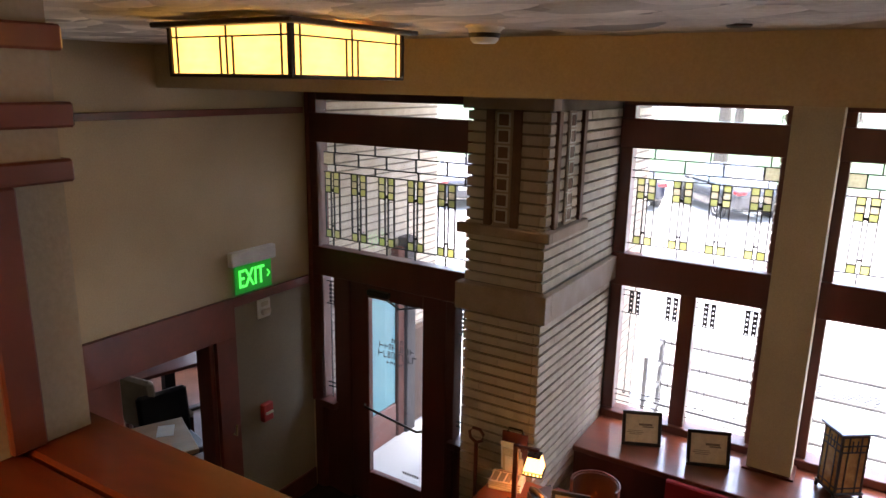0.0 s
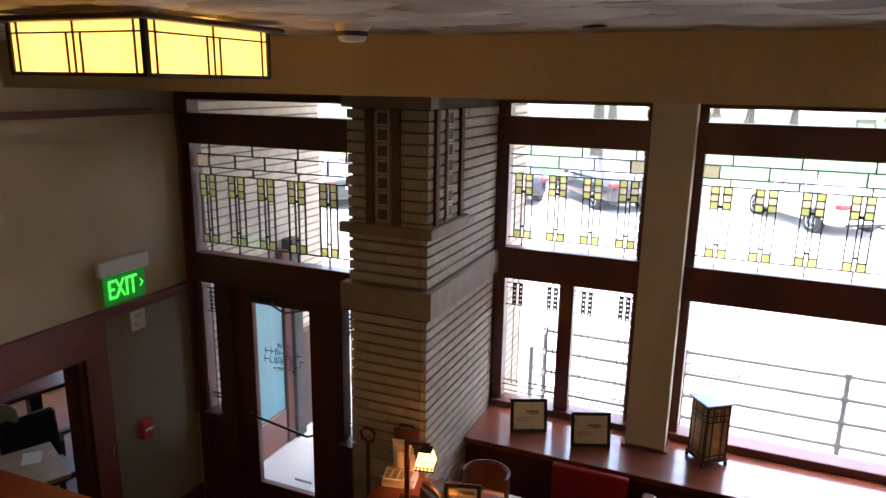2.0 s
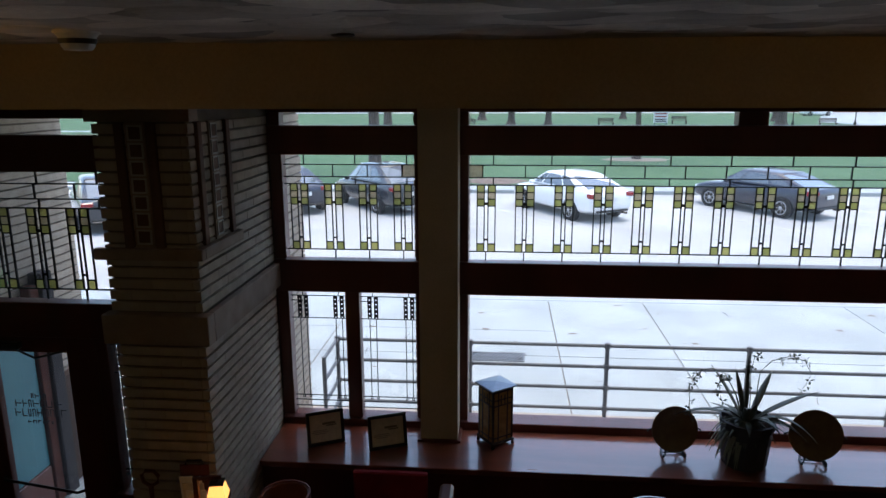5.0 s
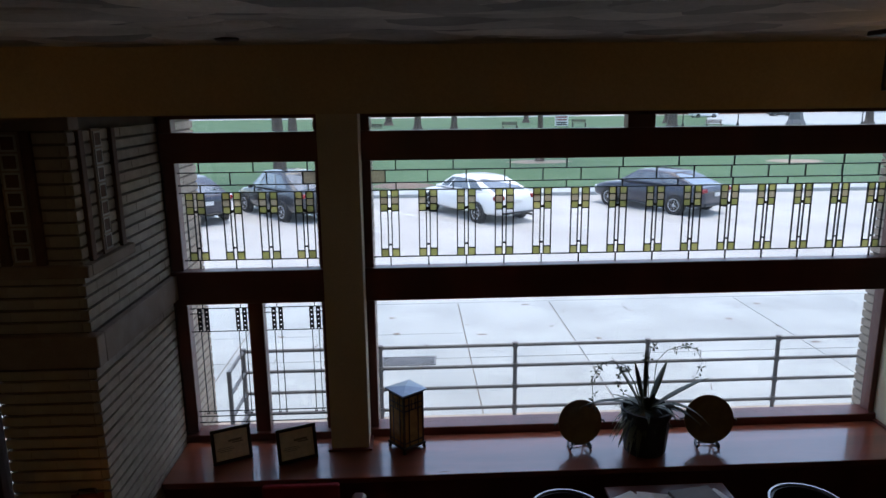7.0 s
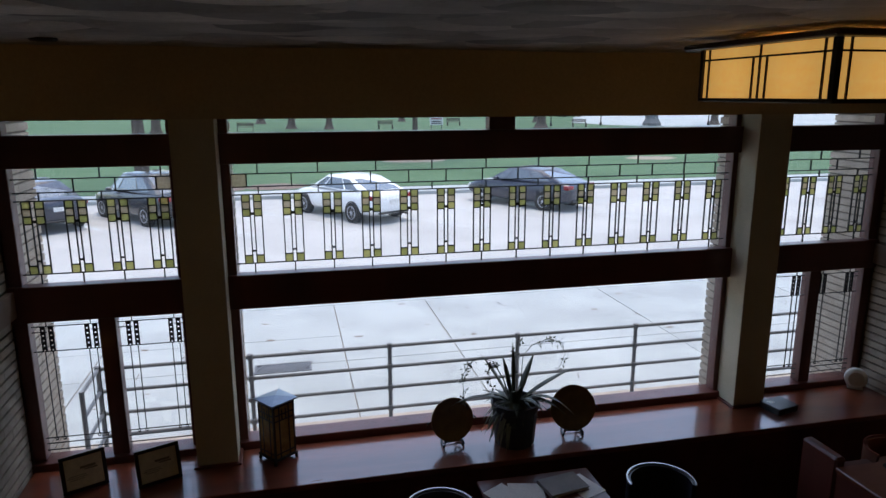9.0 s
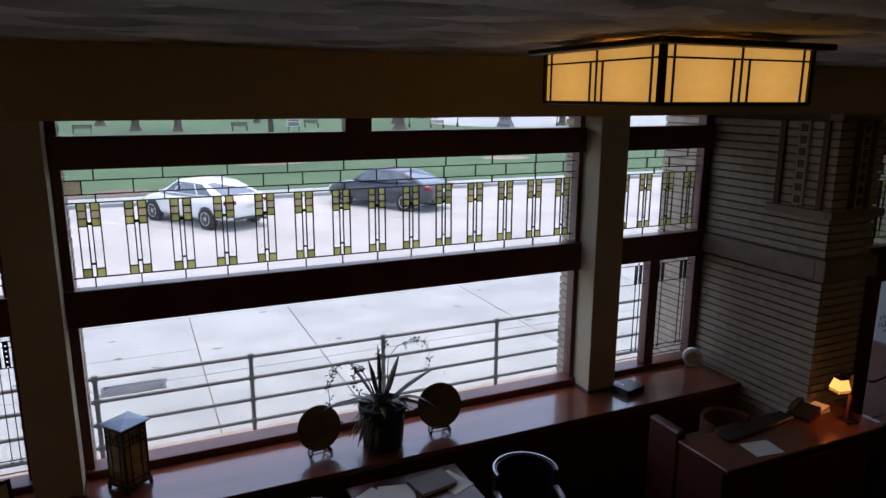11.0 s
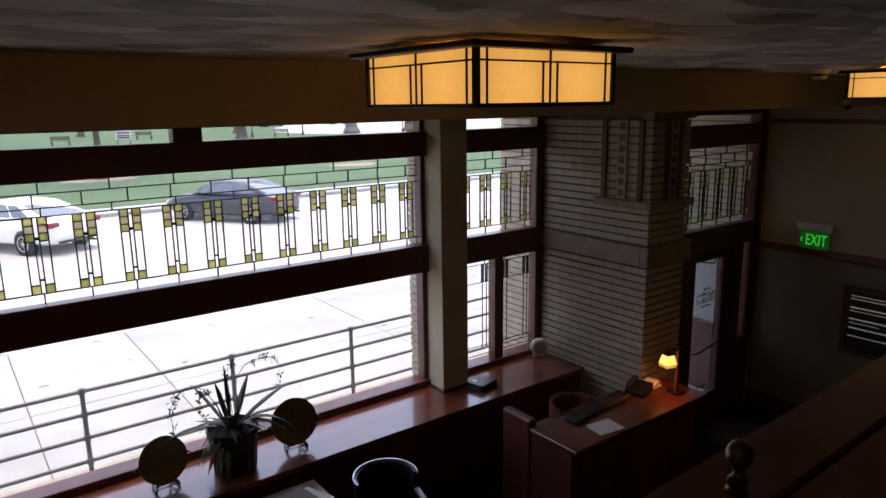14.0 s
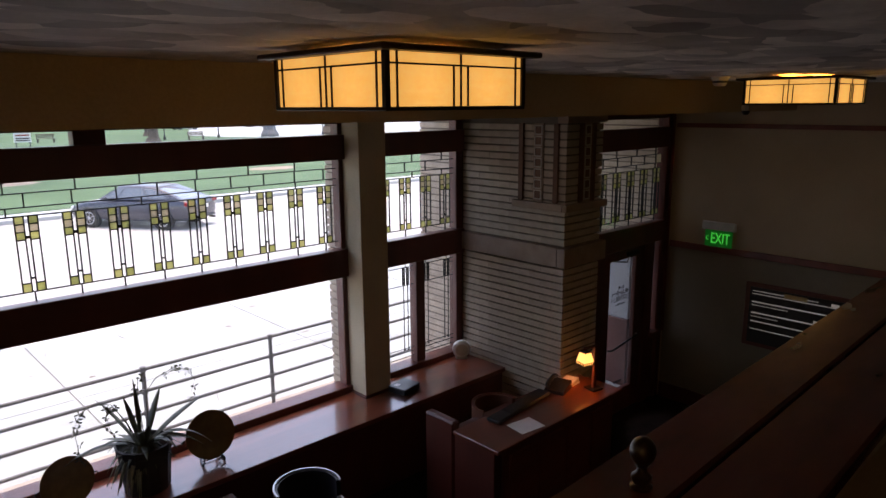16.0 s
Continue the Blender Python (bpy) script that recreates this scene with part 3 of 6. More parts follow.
# ---- entrance screens ----
def entrance(name, s, label):
    w = thing(name, label, "entrance", kind="structure")
    X = lambda a, b: (min(s * a, s * b), max(s * a, s * b))
    y = Y_DOOR
    x0, x1 = X(4.5, 6.2)
    g0, g1 = X(4.5, 6.09)
    for z0, z1, p in ((ZT1, Z_BEAM, 0), (ZU1, ZT0, 0.02), (2.10, ZU0, 0.02)):
        screen_rail(w, x0, x1, y, z0, z1, p)
    part("stile", Shape().box(*X(6.10, 6.2), y - 0.08, y + 0.06, 0, Z_BEAM, 0.006), WOOD_DARK, w)
    part("bead", Shape().box(*X(6.165, 6.195), y - 0.12, y - 0.085, 0.9, Z_BEAM, 0.008), WOOD_TRIM, w, "glossy red-brown corner bead")
    leaded_band(w, g0, g1, y, ZU0, ZU1, 6, 0.09, 0.288, s > 0)
    pane(w, g0, g1, y, ZT0, ZT1)
    for a, b in ((5.79, 5.96), (6.09, 6.10), (4.5, 4.585), (4.715, 4.80)):
        part("stile", Shape().box(*X(a, b), y - 0.06, y + 0.06, 0, 2.10, 0.005), WOOD_DARK, w)
    for a, b in ((5.96, 6.09), (4.585, 4.715)):
        q0, q1 = X(a, b)
        side = Shape()
        for j in range(5):
            for e in (0, 1):
                cx = q0 + 0.045 + 0.045 * e
                came(side, y, cx - 0.014, cx + 0.014, 1.98 - j * 0.036, 2.0 - j * 0.036, 0.006)
        for z in (2.03, 1.82, 1.06, 1.02):
            came(side, y, q0, q1, z - 0.003, z + 0.003)
        came(side, y, q0 + 0.045, q0 + 0.049, 0.92, 2.03)
        part("leading", side, LEAD, w)
        pane(w, q0, q1, y, 0.92, 2.10)
        part("panel", Shape().box(q0, q1, y - 0.04, y + 0.04, 0, 0.86, 0.006), WOOD_DARK, w)
        part("sidelight_sill", Shape().box(q0 - 0.03, q1 + 0.03, y - 0.12, y + 0.06, 0.86, 0.92, 0.006), WOOD_DARK, w)
    d = part("door", Shape().box(*X(4.80, 5.04), y - 0.03, y + 0.03, 0.01, 2.08, 0.005).box(*X(5.60, 5.79), y - 0.03, y + 0.03, 0.01, 2.08, 0.005)
             .box(*X(5.04, 5.60), y - 0.03, y + 0.03, 0.01, 0.31, 0.005).box(*X(5.04, 5.60), y - 0.03, y + 0.03, 1.965, 2.08, 0.005), WOOD_DARK, w, "dark wooden door with one tall glass")
    pane(d, *X(5.04, 5.60), y, 0.31, 1.965)
    part("push_bar", Shape().tube([(s * 5.63, y - 0.05, 0.98), (s * 5.61, y - 0.09, 0.98), (s * 5.05, y - 0.09, 0.90), (s * 5.02, y - 0.05, 0.90)], 0.011), BRONZE, d, "dark metal push bar")
    part("closer", Shape().box(*X(5.36, 5.58), y - 0.08, y - 0.03, 2.0, 2.05, 0.006).tube([(s * 5.38, y - 0.06, 1.99), (s * 5.18, y - 0.16, 1.975), (s * 5.05, y - 0.05, 1.985)], 0.008), BLACK, d, "dark door closer")
    # unreadable lettering on the glass, as bars
    bars = Shape()
    r2 = random.Random(3)
    for z, h, wd in ((1.60, 0.035, 0.10), (1.53, 0.055, 0.36), (1.455, 0.06, 0.38), (1.40, 0.022, 0.2)):
        q = -wd / 2
        while q < wd / 2:
            bw = r2.uniform(0.012, 0.03) * (1.5 if h > 0.05 else 1)
            c = s * 5.32 + q
            bars.box(c, c + 0.005, y - 0.008, y - 0.004, z, z + h)
            q0 = z + h * r2.choice((0, 0.45, 0.9))
            bars.box(c, c + bw, y - 0.008, y - 0.004, q0, q0 + 0.006)
            if r2.random() < 0.5:
                bars.box(c + bw - 0.005, c + bw, y - 0.008, y - 0.004, z, z + h)
            q += bw + 0.012
    for q in range(7):
        bars.box(s * 5.25 + q * 0.025, s * 5.25 + q * 0.025 + 0.014, y - 0.008, y - 0.004, 0.40, 0.425)
    part("lettering", bars, BLACK, d, "dark lettering on the glass")
    return w


entrance("door_1", -1, "dark wooden entrance screen with a glazed door and leaded transom")
entrance("door_2", 1, "dark wooden entrance screen with a glazed door and leaded transom")


# ---- outside ----
Z_OUT, Z_STREET, Y_KERB = -0.06, -0.18, 6.75
gx, gy = 200.0, 260.0
solid("ground", Shape().box(-gx, gx, -60, gy, -0.9, -0.42), MULCH, "bare earth under the town", "ground")
solid("road", Shape().box(-gx, gx, Y_KERB + 0.16, 21.6, -0.42, Z_STREET), ASPHALT, "pale worn concrete street with parking bays", "road")
solid("lawn", Shape().box(-gx, gx, 23.2, 62.0, -0.42, -0.02), GRASS, "mown green park lawn", "lawn")
solid("park_path", Shape().box(-gx, gx, 21.75, 23.2, -0.42, -0.04), CONCRETE, "pale concrete path along the park", "path")
solid("lawn_far", Shape().box(-gx, gx, 64.5, 124.0, -0.42, -0.02), GRASS, "mown green park lawn farther away", "lawn")
solid("park_path_far", Shape().box(-gx, gx, 62.0, 64.5, -0.42, -0.03), CONCRETE, "pale concrete path across the park", "path")
solid("road_far", Shape().box(-gx, gx, 124.0, gy, -0.42, -0.05), ASPHALT, "pale street beyond the park", "road")
solid("kerb", Shape().box(-gx, gx, Y_KERB, Y_KERB + 0.16, -0.42, Z_OUT + 0.002, 0.02), CONCRETE, "pale concrete kerb", "kerb")
solid("kerb_far", Shape().box(-gx, gx, 21.6, 21.75, -0.42, -0.03, 0.02), CONCRETE, "pale concrete kerb by the park", "kerb")

pav = thing("pavement", "pale concrete pavement of large slabs", "pavement", kind="structure")
part("bed", Shape().box(-gx, gx, 0.3, Y_KERB - 0.004, -0.42, Z_OUT - 0.012), MORTAR, pav)
bounds = [-25.6, -22.1, -18.6, -15.2, -11.7, -8.2, -4.7, -1.1, 0.63, 4.2, 7.8, 11.4, 15.0, 18.5, 22.0, 25.6]
for a, b in zip(bounds, bounds[1:]):
    cut = 5.05 if a < -1.2 else 5.9 if a > 7 else None
    for y0, y1 in (((3.95, cut), (cut, Y_KERB - 0.006)) if cut else ((3.95, Y_KERB - 0.006),)):
        part("slab", Shape().box(a + 0.008, b - 0.008, y0 + 0.007, y1, Z_OUT - 0.1, Z_OUT + rnd.uniform(-0.002, 0.002), 0.006), CONCRETE, pav)
    part("slab", Shape().box(a + 0.007, b - 0.007, 0.5, 3.94, Z_OUT - 0.1, Z_OUT + rnd.uniform(-0.002, 0.002), 0.006), CONCRETE, pav)
part("edging", Shape().box(-30, 30, 1.45, 1.9, -0.1, 0.03, 0.01), COPING, pav, "raised weathered stone coping")
grate = thing("storm_grate", "slotted iron grate let into the pavement", "grate", pose(-2.02, 3.86, Z_OUT))
# Flat black plate paints the dark of an open pit between the bars.
part("slot_shade", Shape().box(-0.4, 0.4, -0.17, 0.17, -0.01, 0.003), BLACK, grate)
part("frame", Shape().box(-0.4, 0.4, -0.17, -0.14, 0, 0.012).box(-0.4, 0.4, 0.14, 0.17, 0, 0.012).box(-0.4, -0.37, -0.14, 0.14, 0, 0.012).box(0.37, 0.4, -0.14, 0.14, 0, 0.012), STEEL_GREY, grate)
bar = None
for i in range(13):
    m = pose(-0.34 + i * 0.057, 0, 0.004, 0, 0, -28)
    if bar is None:
        bar = Shape().box(-0.016, 0.016, -0.15, 0.15, 0, 0.01).mesh("bar", STEEL_GREY)
    part("bar", bar, IRON, grate, at=m)
stain, twigs = Shape(), Shape()
for i in range(60):
    cx, cy, r = rnd.uniform(-5, 9), rnd.uniform(2.6, 6.6), rnd.choice((0.012, 0.018, 0.025, 0.035, 0.07))
    k = len(stain.v)
    stain.v += [(cx + r * rnd.uniform(0.5, 1.6) * math.cos(a), cy + r * rnd.uniform(0.3, 0.7) * math.sin(a), Z_OUT + 0.004) for a in (j * math.pi / 4 for j in range(8))]
    stain.f.append(tuple(range(k, k + 8)))
solid("fallen_leaves", stain, MORTAR, "scattered damp leaf litter on the pavement", "leaf litter", "stuff")
for i in range(12):
    x, y, a = rnd.uniform(-4.5, 7.5), rnd.uniform(2.5, 6.3), rnd.uniform(0, 6.3)
    for b in range(1):
        pts, px, py, d = [], x, y, a + rnd.uniform(-0.9, 0.9)
        for q in range(5):
            pts.append((px, py, Z_OUT + 0.006))
            d += rnd.uniform(-0.25, 0.25)
            px, py = px + 0.055 * math.cos(d), py + 0.055 * math.sin(d)
        twigs.tube(pts, 0.006, 5, 0.002)
solid("fallen_twigs", twigs, BARK, "thin dark twigs scattered on the pavement", "twigs", "stuff")
lines = Shape()
for i in range(9):
    x = -13.9 + i * 3.15
    lines.box(-0.05, 0.05, -2.6, 2.6, 0, 0.004, m=pose(x, 16.6, Z_STREET, 0, 0, 38))
solid("bay_marking", lines, PAINT_WHITE, "white painted angled parking bay lines", "road marking")

# pipe railing
rail = thing("pipe_railing", "grey painted steel pipe railing with four rails", "railing", pose(0, 1.67, 0.03))
post = Shape().tube([(0, 0, 0), (0, 0, 0.96)], 0.024, 10).lathe([(0.05, 0), (0.05, 0.012), (0.026, 0.02)], 12)
for z in (0.19, 0.445, 0.70, 0.95):
    post.lathe([(0.026, z - 0.035), (0.034, z - 0.03), (0.034, z + 0.03), (0.026, z + 0.035)], 10)
post = post.mesh("post", STEEL_GREY, True)
for i in range(-2, 5):
    part("post", post, STEEL_GREY, rail, at=pose(-0.78 + 1.54 * i, 0, 0))
for z in (0.19, 0.445, 0.70, 0.95):
    part("rail", Shape().tube([(-3.86, 0, z), (5.38, 0, z)], 0.02, 10), STEEL_GREY, rail, smooth=True)
    for x in (-3.86, 5.38):
        part("return_rail", Shape().tube([(x, 0, z), (x, -0.61, z)], 0.02, 10), STEEL_GREY, rail, smooth=True)
for x in (-3.86, 5.38):
    part("end_post", Shape().tube([(x, -0.61, -0.09), (x, -0.61, 0.97)], 0.024, 10), STEEL_GREY, rail, smooth=True)


# ---- brickwork ----
COURSE, JOINT = 0.078, 0.018
BR = {}


def brick_mesh(lx, ly):
    key = (round(lx, 3), round(ly, 3))
    if key not in BR:
        BR[key] = Shape().box(-lx / 2, lx / 2, -ly / 2, ly / 2, 0, COURSE - JOINT, 0.0015).mesh("brick", BRICK)
    return BR[key]


def brick_face(put, along, fixed, a0, a1, z0, z1, out, skip=()):
    """Lays courses of long bricks on a face; put(centre x, y, z, size x, y)."""
    k0, k1 = int(math.ceil(z0 / COURSE - 1e-6)), int(math.floor(z1 / COURSE + 1e-6))
    for k in range(k0, k1):
        z = k * COURSE
        if any(s0 < z + 0.03 < s1 for s0, s1 in skip):
            continue
        cuts, q = [a0], a0 + (0.15 if k % 2 else 0.30)
        while q < a1 - 0.06:
            cuts.append(q)
            q += 0.30
        cuts.append(a1)
        for a, b in zip(cuts, cuts[1:]):
            c, ln = (a + b) / 2, b - a - 0.0006
            depth = 0.05
            f = fixed - out * depth / 2 + rnd.uniform(-0.0015, 0.0015)
            if along == "y":
                put(f, c, z, depth, ln)
            else:
                put(c, f, z, ln, depth)


def joined(shape):
    return lambda x, y, z, lx, ly: shape.box(x - lx / 2, x + lx / 2, y - ly / 2, y + ly / 2, z, z + COURSE - JOINT)


def pier(name, s):
    p = thing(name, "tall buff brick pier with raked joints, belt course and tile ornament", "pier", kind="structure")
    xi, xo, yf = 3.945 * s, 4.575 * s, -1.53
    lo, hi = min(xi, xo), max(xi, xo)
    part("core", Shape().box(lo + 0.026, hi - 0.026, yf + 0.026, 0.0, 0, Z_BEAM), MORTAR, p)
    skip = ((2.12, 2.33),)

    def loose(x, y, z, lx, ly):
        part("brick", brick_mesh(lx, ly), BRICK, p, at=Matrix.Translation((x, y, z)))
    rest = Shape()
    brick_face(loose, "y", xi, yf, -0.07, 13 * COURSE, Z_BEAM - 0.03, -s, skip)
    brick_face(joined(rest), "y", xi, yf, -0.07, 0, 13 * COURSE, -s)
    a0, a1 = (lo, hi - 0.052) if s < 0 else (lo + 0.052, hi)
    brick_face(loose, "x", yf, a0, a1, 19 * COURSE, Z_BEAM - 0.03, -1, skip)
    brick_face(joined(rest), "x", yf, a0, a1, 0, 19 * COURSE, -1)
    brick_face(joined(rest), "y", xo, yf + 0.052, Y_DOOR - 0.08, 0, Z_BEAM, s, skip)
    tagged(part("lower_bricks", rest, BRICK, p), kind="stuff")
    o = 0.055
    for z0, z1, y1 in ((2.12, 2.325, -0.072), (2.70, 2.775, -0.86)):
        part("belt_stone", Shape().box(lo - (o if s > 0 else 0.05), hi + (o if s < 0 else 0.05), yf - o, yf + 0.001 if z0 > 2.5 else yf + 0.05, z0, z1, 0.006), STONE, p, "brown stone belt course")
        part("belt_stone", Shape().box(min(xi, xi - s * o), max(xi, xi - s * o), (yf if z0 > 2.5 else yf + 0.05) + 0.002, y1, z0, z1, 0.006), STONE, p, "brown stone belt course")
    part("cap_stone", Shape().box(lo - 0.03, hi + 0.03, yf - 0.03, yf + 0.1, 3.585, Z_BEAM - 0.002, 0.004), STONE, p)
    # upright ornament on the inner side and on the front
    def ornament(along, c, fixed, out, w):
        def bx(u0, u1, d, z0, z1):
            f0, f1 = sorted((fixed - out * 0.01, fixed + out * d))
            return (f0, f1, c + u0, c + u1, z0, z1) if along == "y" else (c + u0, c + u1, f0, f1, z0, z1)
        # Dark strips put the shade of narrow recesses into colour.
        for e in (-1, 1):
            part("recess_strip", Shape().box(*bx(e * w - 0.03, e * w + 0.03, 0.025, 2.775, 3.58), 0.004), TERRACOTTA, p, "dark upright strip standing in for a recess")
        part("strip", Shape().box(*bx(-0.064, 0.064, 0.012, 2.775, 3.58)), STONE, p)
        for i in range(7):
            z = 2.80 + i * 0.111
            t = part("tile", Shape().box(*bx(-0.05, 0.05, 0.02, z, z + 0.011)).box(*bx(-0.05, 0.05, 0.02, z + 0.087, z + 0.098))
                     .box(*bx(-0.05, -0.039, 0.02, z + 0.011, z + 0.087)).box(*bx(0.039, 0.05, 0.02, z + 0.011, z + 0.087)), TILE_RIM, p, "pale square tile rim")
            part("tile_face", Shape().box(*bx(-0.039, 0.039, 0.015, z + 0.011, z + 0.087)), TERRACOTTA, t)
    ornament("y", -1.18, xi, -s, 0.23)
    ornament("x", 4.285 * s, yf, -1, 0.105)
    return p


pier("brick_pier_1", -1)
pier("brick_pier_2", 1)
for s, nm in ((-1, "west"), (1, "east")):
    sh, core = Shape(), Shape()
    X = lambda a, b: (min(s * a, s * b), max(s * a, s * b))
    brick_face(joined(sh), "y", s * 6.2, Y_DOOR + 0.13, 0.6, -0.05, Z_BEAM, -s)
    core.box(*X(6.218, 6.5), Y_DOOR + 0.13, 0.62, -0.1, Z_BEAM)
    brick_face(joined(sh), "y", s * 3.87, 0.075, 0.6, -0.05, Z_BEAM, -s)
    brick_face(joined(sh), "x", 0.6, s * 4.22 - 0.35, s * 4.22 + 0.35, -0.05, Z_BEAM, 1)
    core.box(*X(3.886, 4.56), 0.075, 0.585, -0.1, Z_BEAM)
    brick_face(joined(sh), "y", s * 2.26, 0.11, 0.24, -0.05, Z_BEAM, -s)
    brick_face(joined(sh), "y", s * 2.74, 0.11, 0.24, -0.05, Z_BEAM, s)
    core.box(*X(2.276, 2.724), 0.11, 0.225, -0.1, Z_BEAM)
    outer = thing("brick_front_" + nm, "buff brick outer piers and porch wall", "brick wall", kind="structure")
    part("core", core, MORTAR, outer)
    tagged(part("bricks", sh, BRICK, outer), kind="stuff")
    part("porch_floor", Shape().box(*X(4.58, 6.2), Y_DOOR + 0.07, 0.55, -0.12, 0.006), CONCRETE, outer, "pale porch floor")
    if s < 0:
        part("porch_panel", Shape().box(*X(6.12, 6.19), -1.0, -0.285, 0.40, 1.9, 0.01), TEAL, outer, "teal painted panel in the porch")
    else:
        part("porch_panel", Shape().box(*X(6.12, 6.19), -1.0, -0.285, 0.95, 1.95, 0.01), PALE_PANEL, outer, "pale grey panel in the porch")
    part("porch_skirting", Shape().box(*X(6.11, 6.19), -1.0, -0.285, 0.0, 0.395 if s < 0 else 0.945, 0.008), WOOD_TRIM if s < 0 else WOOD_DARK, outer, "red-brown panelling")
    part("porch_post", Shape().box(*X(6.09, 6.19), -0.28, -0.162, 0, 2.1, 0.01), PORCH_RED, outer, "faded red-brown porch post")
    part("porch_post", Shape().box(*X(6.06, 6.19), -0.16, 0.0, 0, 2.2, 0.01), PORCH_DARK, outer, "dark grey porch post")
    part("porch_wainscot", Shape().box(*X(6.12, 6.19), 0.005, 0.58, 0, 1.15, 0.03), PORCH_BROWN, outer, "brown porch wainscot")
    # Unseen soffit, added to keep sky light off the porch walls.
    part("added_porch_soffit", Shape().box(*X(4.58, 6.2), Y_DOOR + 0.1, 0.6, Z_BEAM + 0.002, Z_BEAM + 0.25), COLUMN_PAINT, outer, "unseen plaster soffit added to cut sky light in the porch")
    part("wall_below", Shape().box(*X(0.001, 3.87), 0.075, 0.2, -0.2, 0.76), STONE, outer)


# ---- ceiling lamps ----
def ceiling_lamp(x, y):
    lamp = thing("ceiling_lamp", "square amber glass ceiling lamp with dark bronze grid", "lamp", pose(x, y, 3.765), "ceiling lamps")
    part("top_plate", Shape().box(-0.335, 0.335, -0.335, 0.335, 0.155, 0.173, 0.004), BRONZE, lamp)
    # Hidden glowing slab, added so warm light reaches the ceiling round the plate.
    part("hidden_uplight", Shape().box(-0.15, 0.15, -0.15, 0.15, 0.173, 0.1745), LAMP_UPLIGHT, lamp, "hidden glowing slab added above the top plate")
    part("bottom_frame", Shape().box(-0.295, 0.295, -0.295, -0.265, -0.008, 0.004, 0.002).box(-0.295, 0.295, 0.265, 0.295, -0.008, 0.004, 0.002).box(-0.295, -0.265, -0.265, 0.265, -0.008, 0.004, 0.002).box(0.265, 0.295, -0.265, 0.265, -0.008, 0.004, 0.002), BRONZE, lamp)
    # Underside stays out of view; this glow is added to warm the room below.
    part("bottom_glass", Shape().box(-0.265, 0.265, -0.265, 0.265, -0.004, 0.0), LAMP_BOTTOM, lamp, "lit underside glass, unseen and added to light the room")
    for ux, uy in ((-1, -1), (1, -1), (-1, 1), (1, 1)):
        part("corner_post", Shape().box(ux * 0.295, ux * 0.278, uy * 0.295, uy * 0.278, 0.004, 0.155), BRONZE, lamp)
    for k in range(4):
        turn = pose(0, 0, 0, 0, 0, 90 * k)
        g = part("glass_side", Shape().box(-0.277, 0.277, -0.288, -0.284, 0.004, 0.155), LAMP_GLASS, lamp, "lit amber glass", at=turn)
        sh = Shape().box(-0.277, 0.277, -0.293, -0.282, 0.12, 0.1255)
        for u in (-0.25, -0.03, 0.03, 0.25):
            sh.box(u - 0.0027, u + 0.0027, -0.293, -0.282, 0.004, 0.12 if abs(u) < 0.1 else 0.155)
        sh.box(-0.0027, 0.0027, -0.293, -0.282, 0.004, 0.155)
        part("came", sh, BRONZE, g)
    return lamp


for x in (-3.95, -0.175, 3.43):
    ceiling_lamp(x, -3.89)
# Unseen fourth lamp, added behind the viewpoint to warm cap and pilaster.
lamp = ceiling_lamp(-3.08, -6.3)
# Extra point light below its closed glass strengthens that warm light.
point_light = new("point_light", bpy.data.lights.new("point_light", "POINT"))
point_light.data.energy, point_light.data.color, point_light.data.shadow_soft_size = 4.0, (1.0, 0.5, 0.16), 0.08
point_light.parent, point_light.location = lamp, (0, 0, -0.1)


# ---- small fittings on ceiling and walls ----
def smoke_detector(x, y, z, r=0.062):
    t = thing("smoke_detector", "round white smoke detector on the ceiling", "smoke detector", pose(x, y, z) @ Matrix.Diagonal((1, 1, 1.35, 1)))
    part("base", Shape().lathe([(r * 1.05, -0.012), (r * 1.1, -0.002), (r * 1.1, 0)], 28), WHITE, t, smooth=True)
    part("head", Shape().lathe([(0.01, -0.052), (r * 0.62, -0.05), (r * 0.75, -0.042), (r * 0.85, -0.02), (r * 0.98, -0.012)], 28), WHITE, t, smooth=True)
    part("vent", Shape().lathe([(r * 0.79, -0.036), (r * 0.83, -0.034), (r * 0.87, -0.026), (r * 0.86, -0.024)], 28, close=False), BLACK, t, "dark vent slots")


smoke_detector(-3.37, -3.49, Z_CEIL, 0.068)
smoke_detector(3.3, -3.35, Z_CEIL)
sp = thing("sprinkler_cover", "small round sprinkler cover in the ceiling", "sprinkler", pose(-2.55, -3.22, Z_CEIL))
part("plate", Shape().lathe([(0.036, -0.014), (0.042, -0.01), (0.042, 0)], 20), BRONZE, sp, smooth=True)
cm = thing("dome_camera", "small white dome camera on the wall", "camera", pose(4.86, -2.85, 3.70))
part("mount", Shape().box(-0.03, 0.03, -0.05, 0, 0, 0.05, 0.008), WHITE, cm)
part("dome", Shape().lathe([(0.002, -0.04), (0.02, -0.036), (0.034, -0.018), (0.036, 0.0)], 20, m=pose(0, -0.035, 0)), BLACK, cm, smooth=True)


def text_mesh(body, size, mat, depth=0.004):
    cu = bpy.data.curves.new("letters", "FONT")
    cu.body, cu.size, cu.extrude, cu.align_x, cu.align_y = body, size, depth, "CENTER", "CENTER"
    cu.resolution_u = 2
    tmp = new("letters", cu)
    me = bpy.data.meshes.new_from_object(tmp.evaluated_get(bpy.context.evaluated_depsgraph_get()))
    bpy.data.objects.remove(tmp)
    me.materials.clear()
    me.materials.append(mat)
    return me


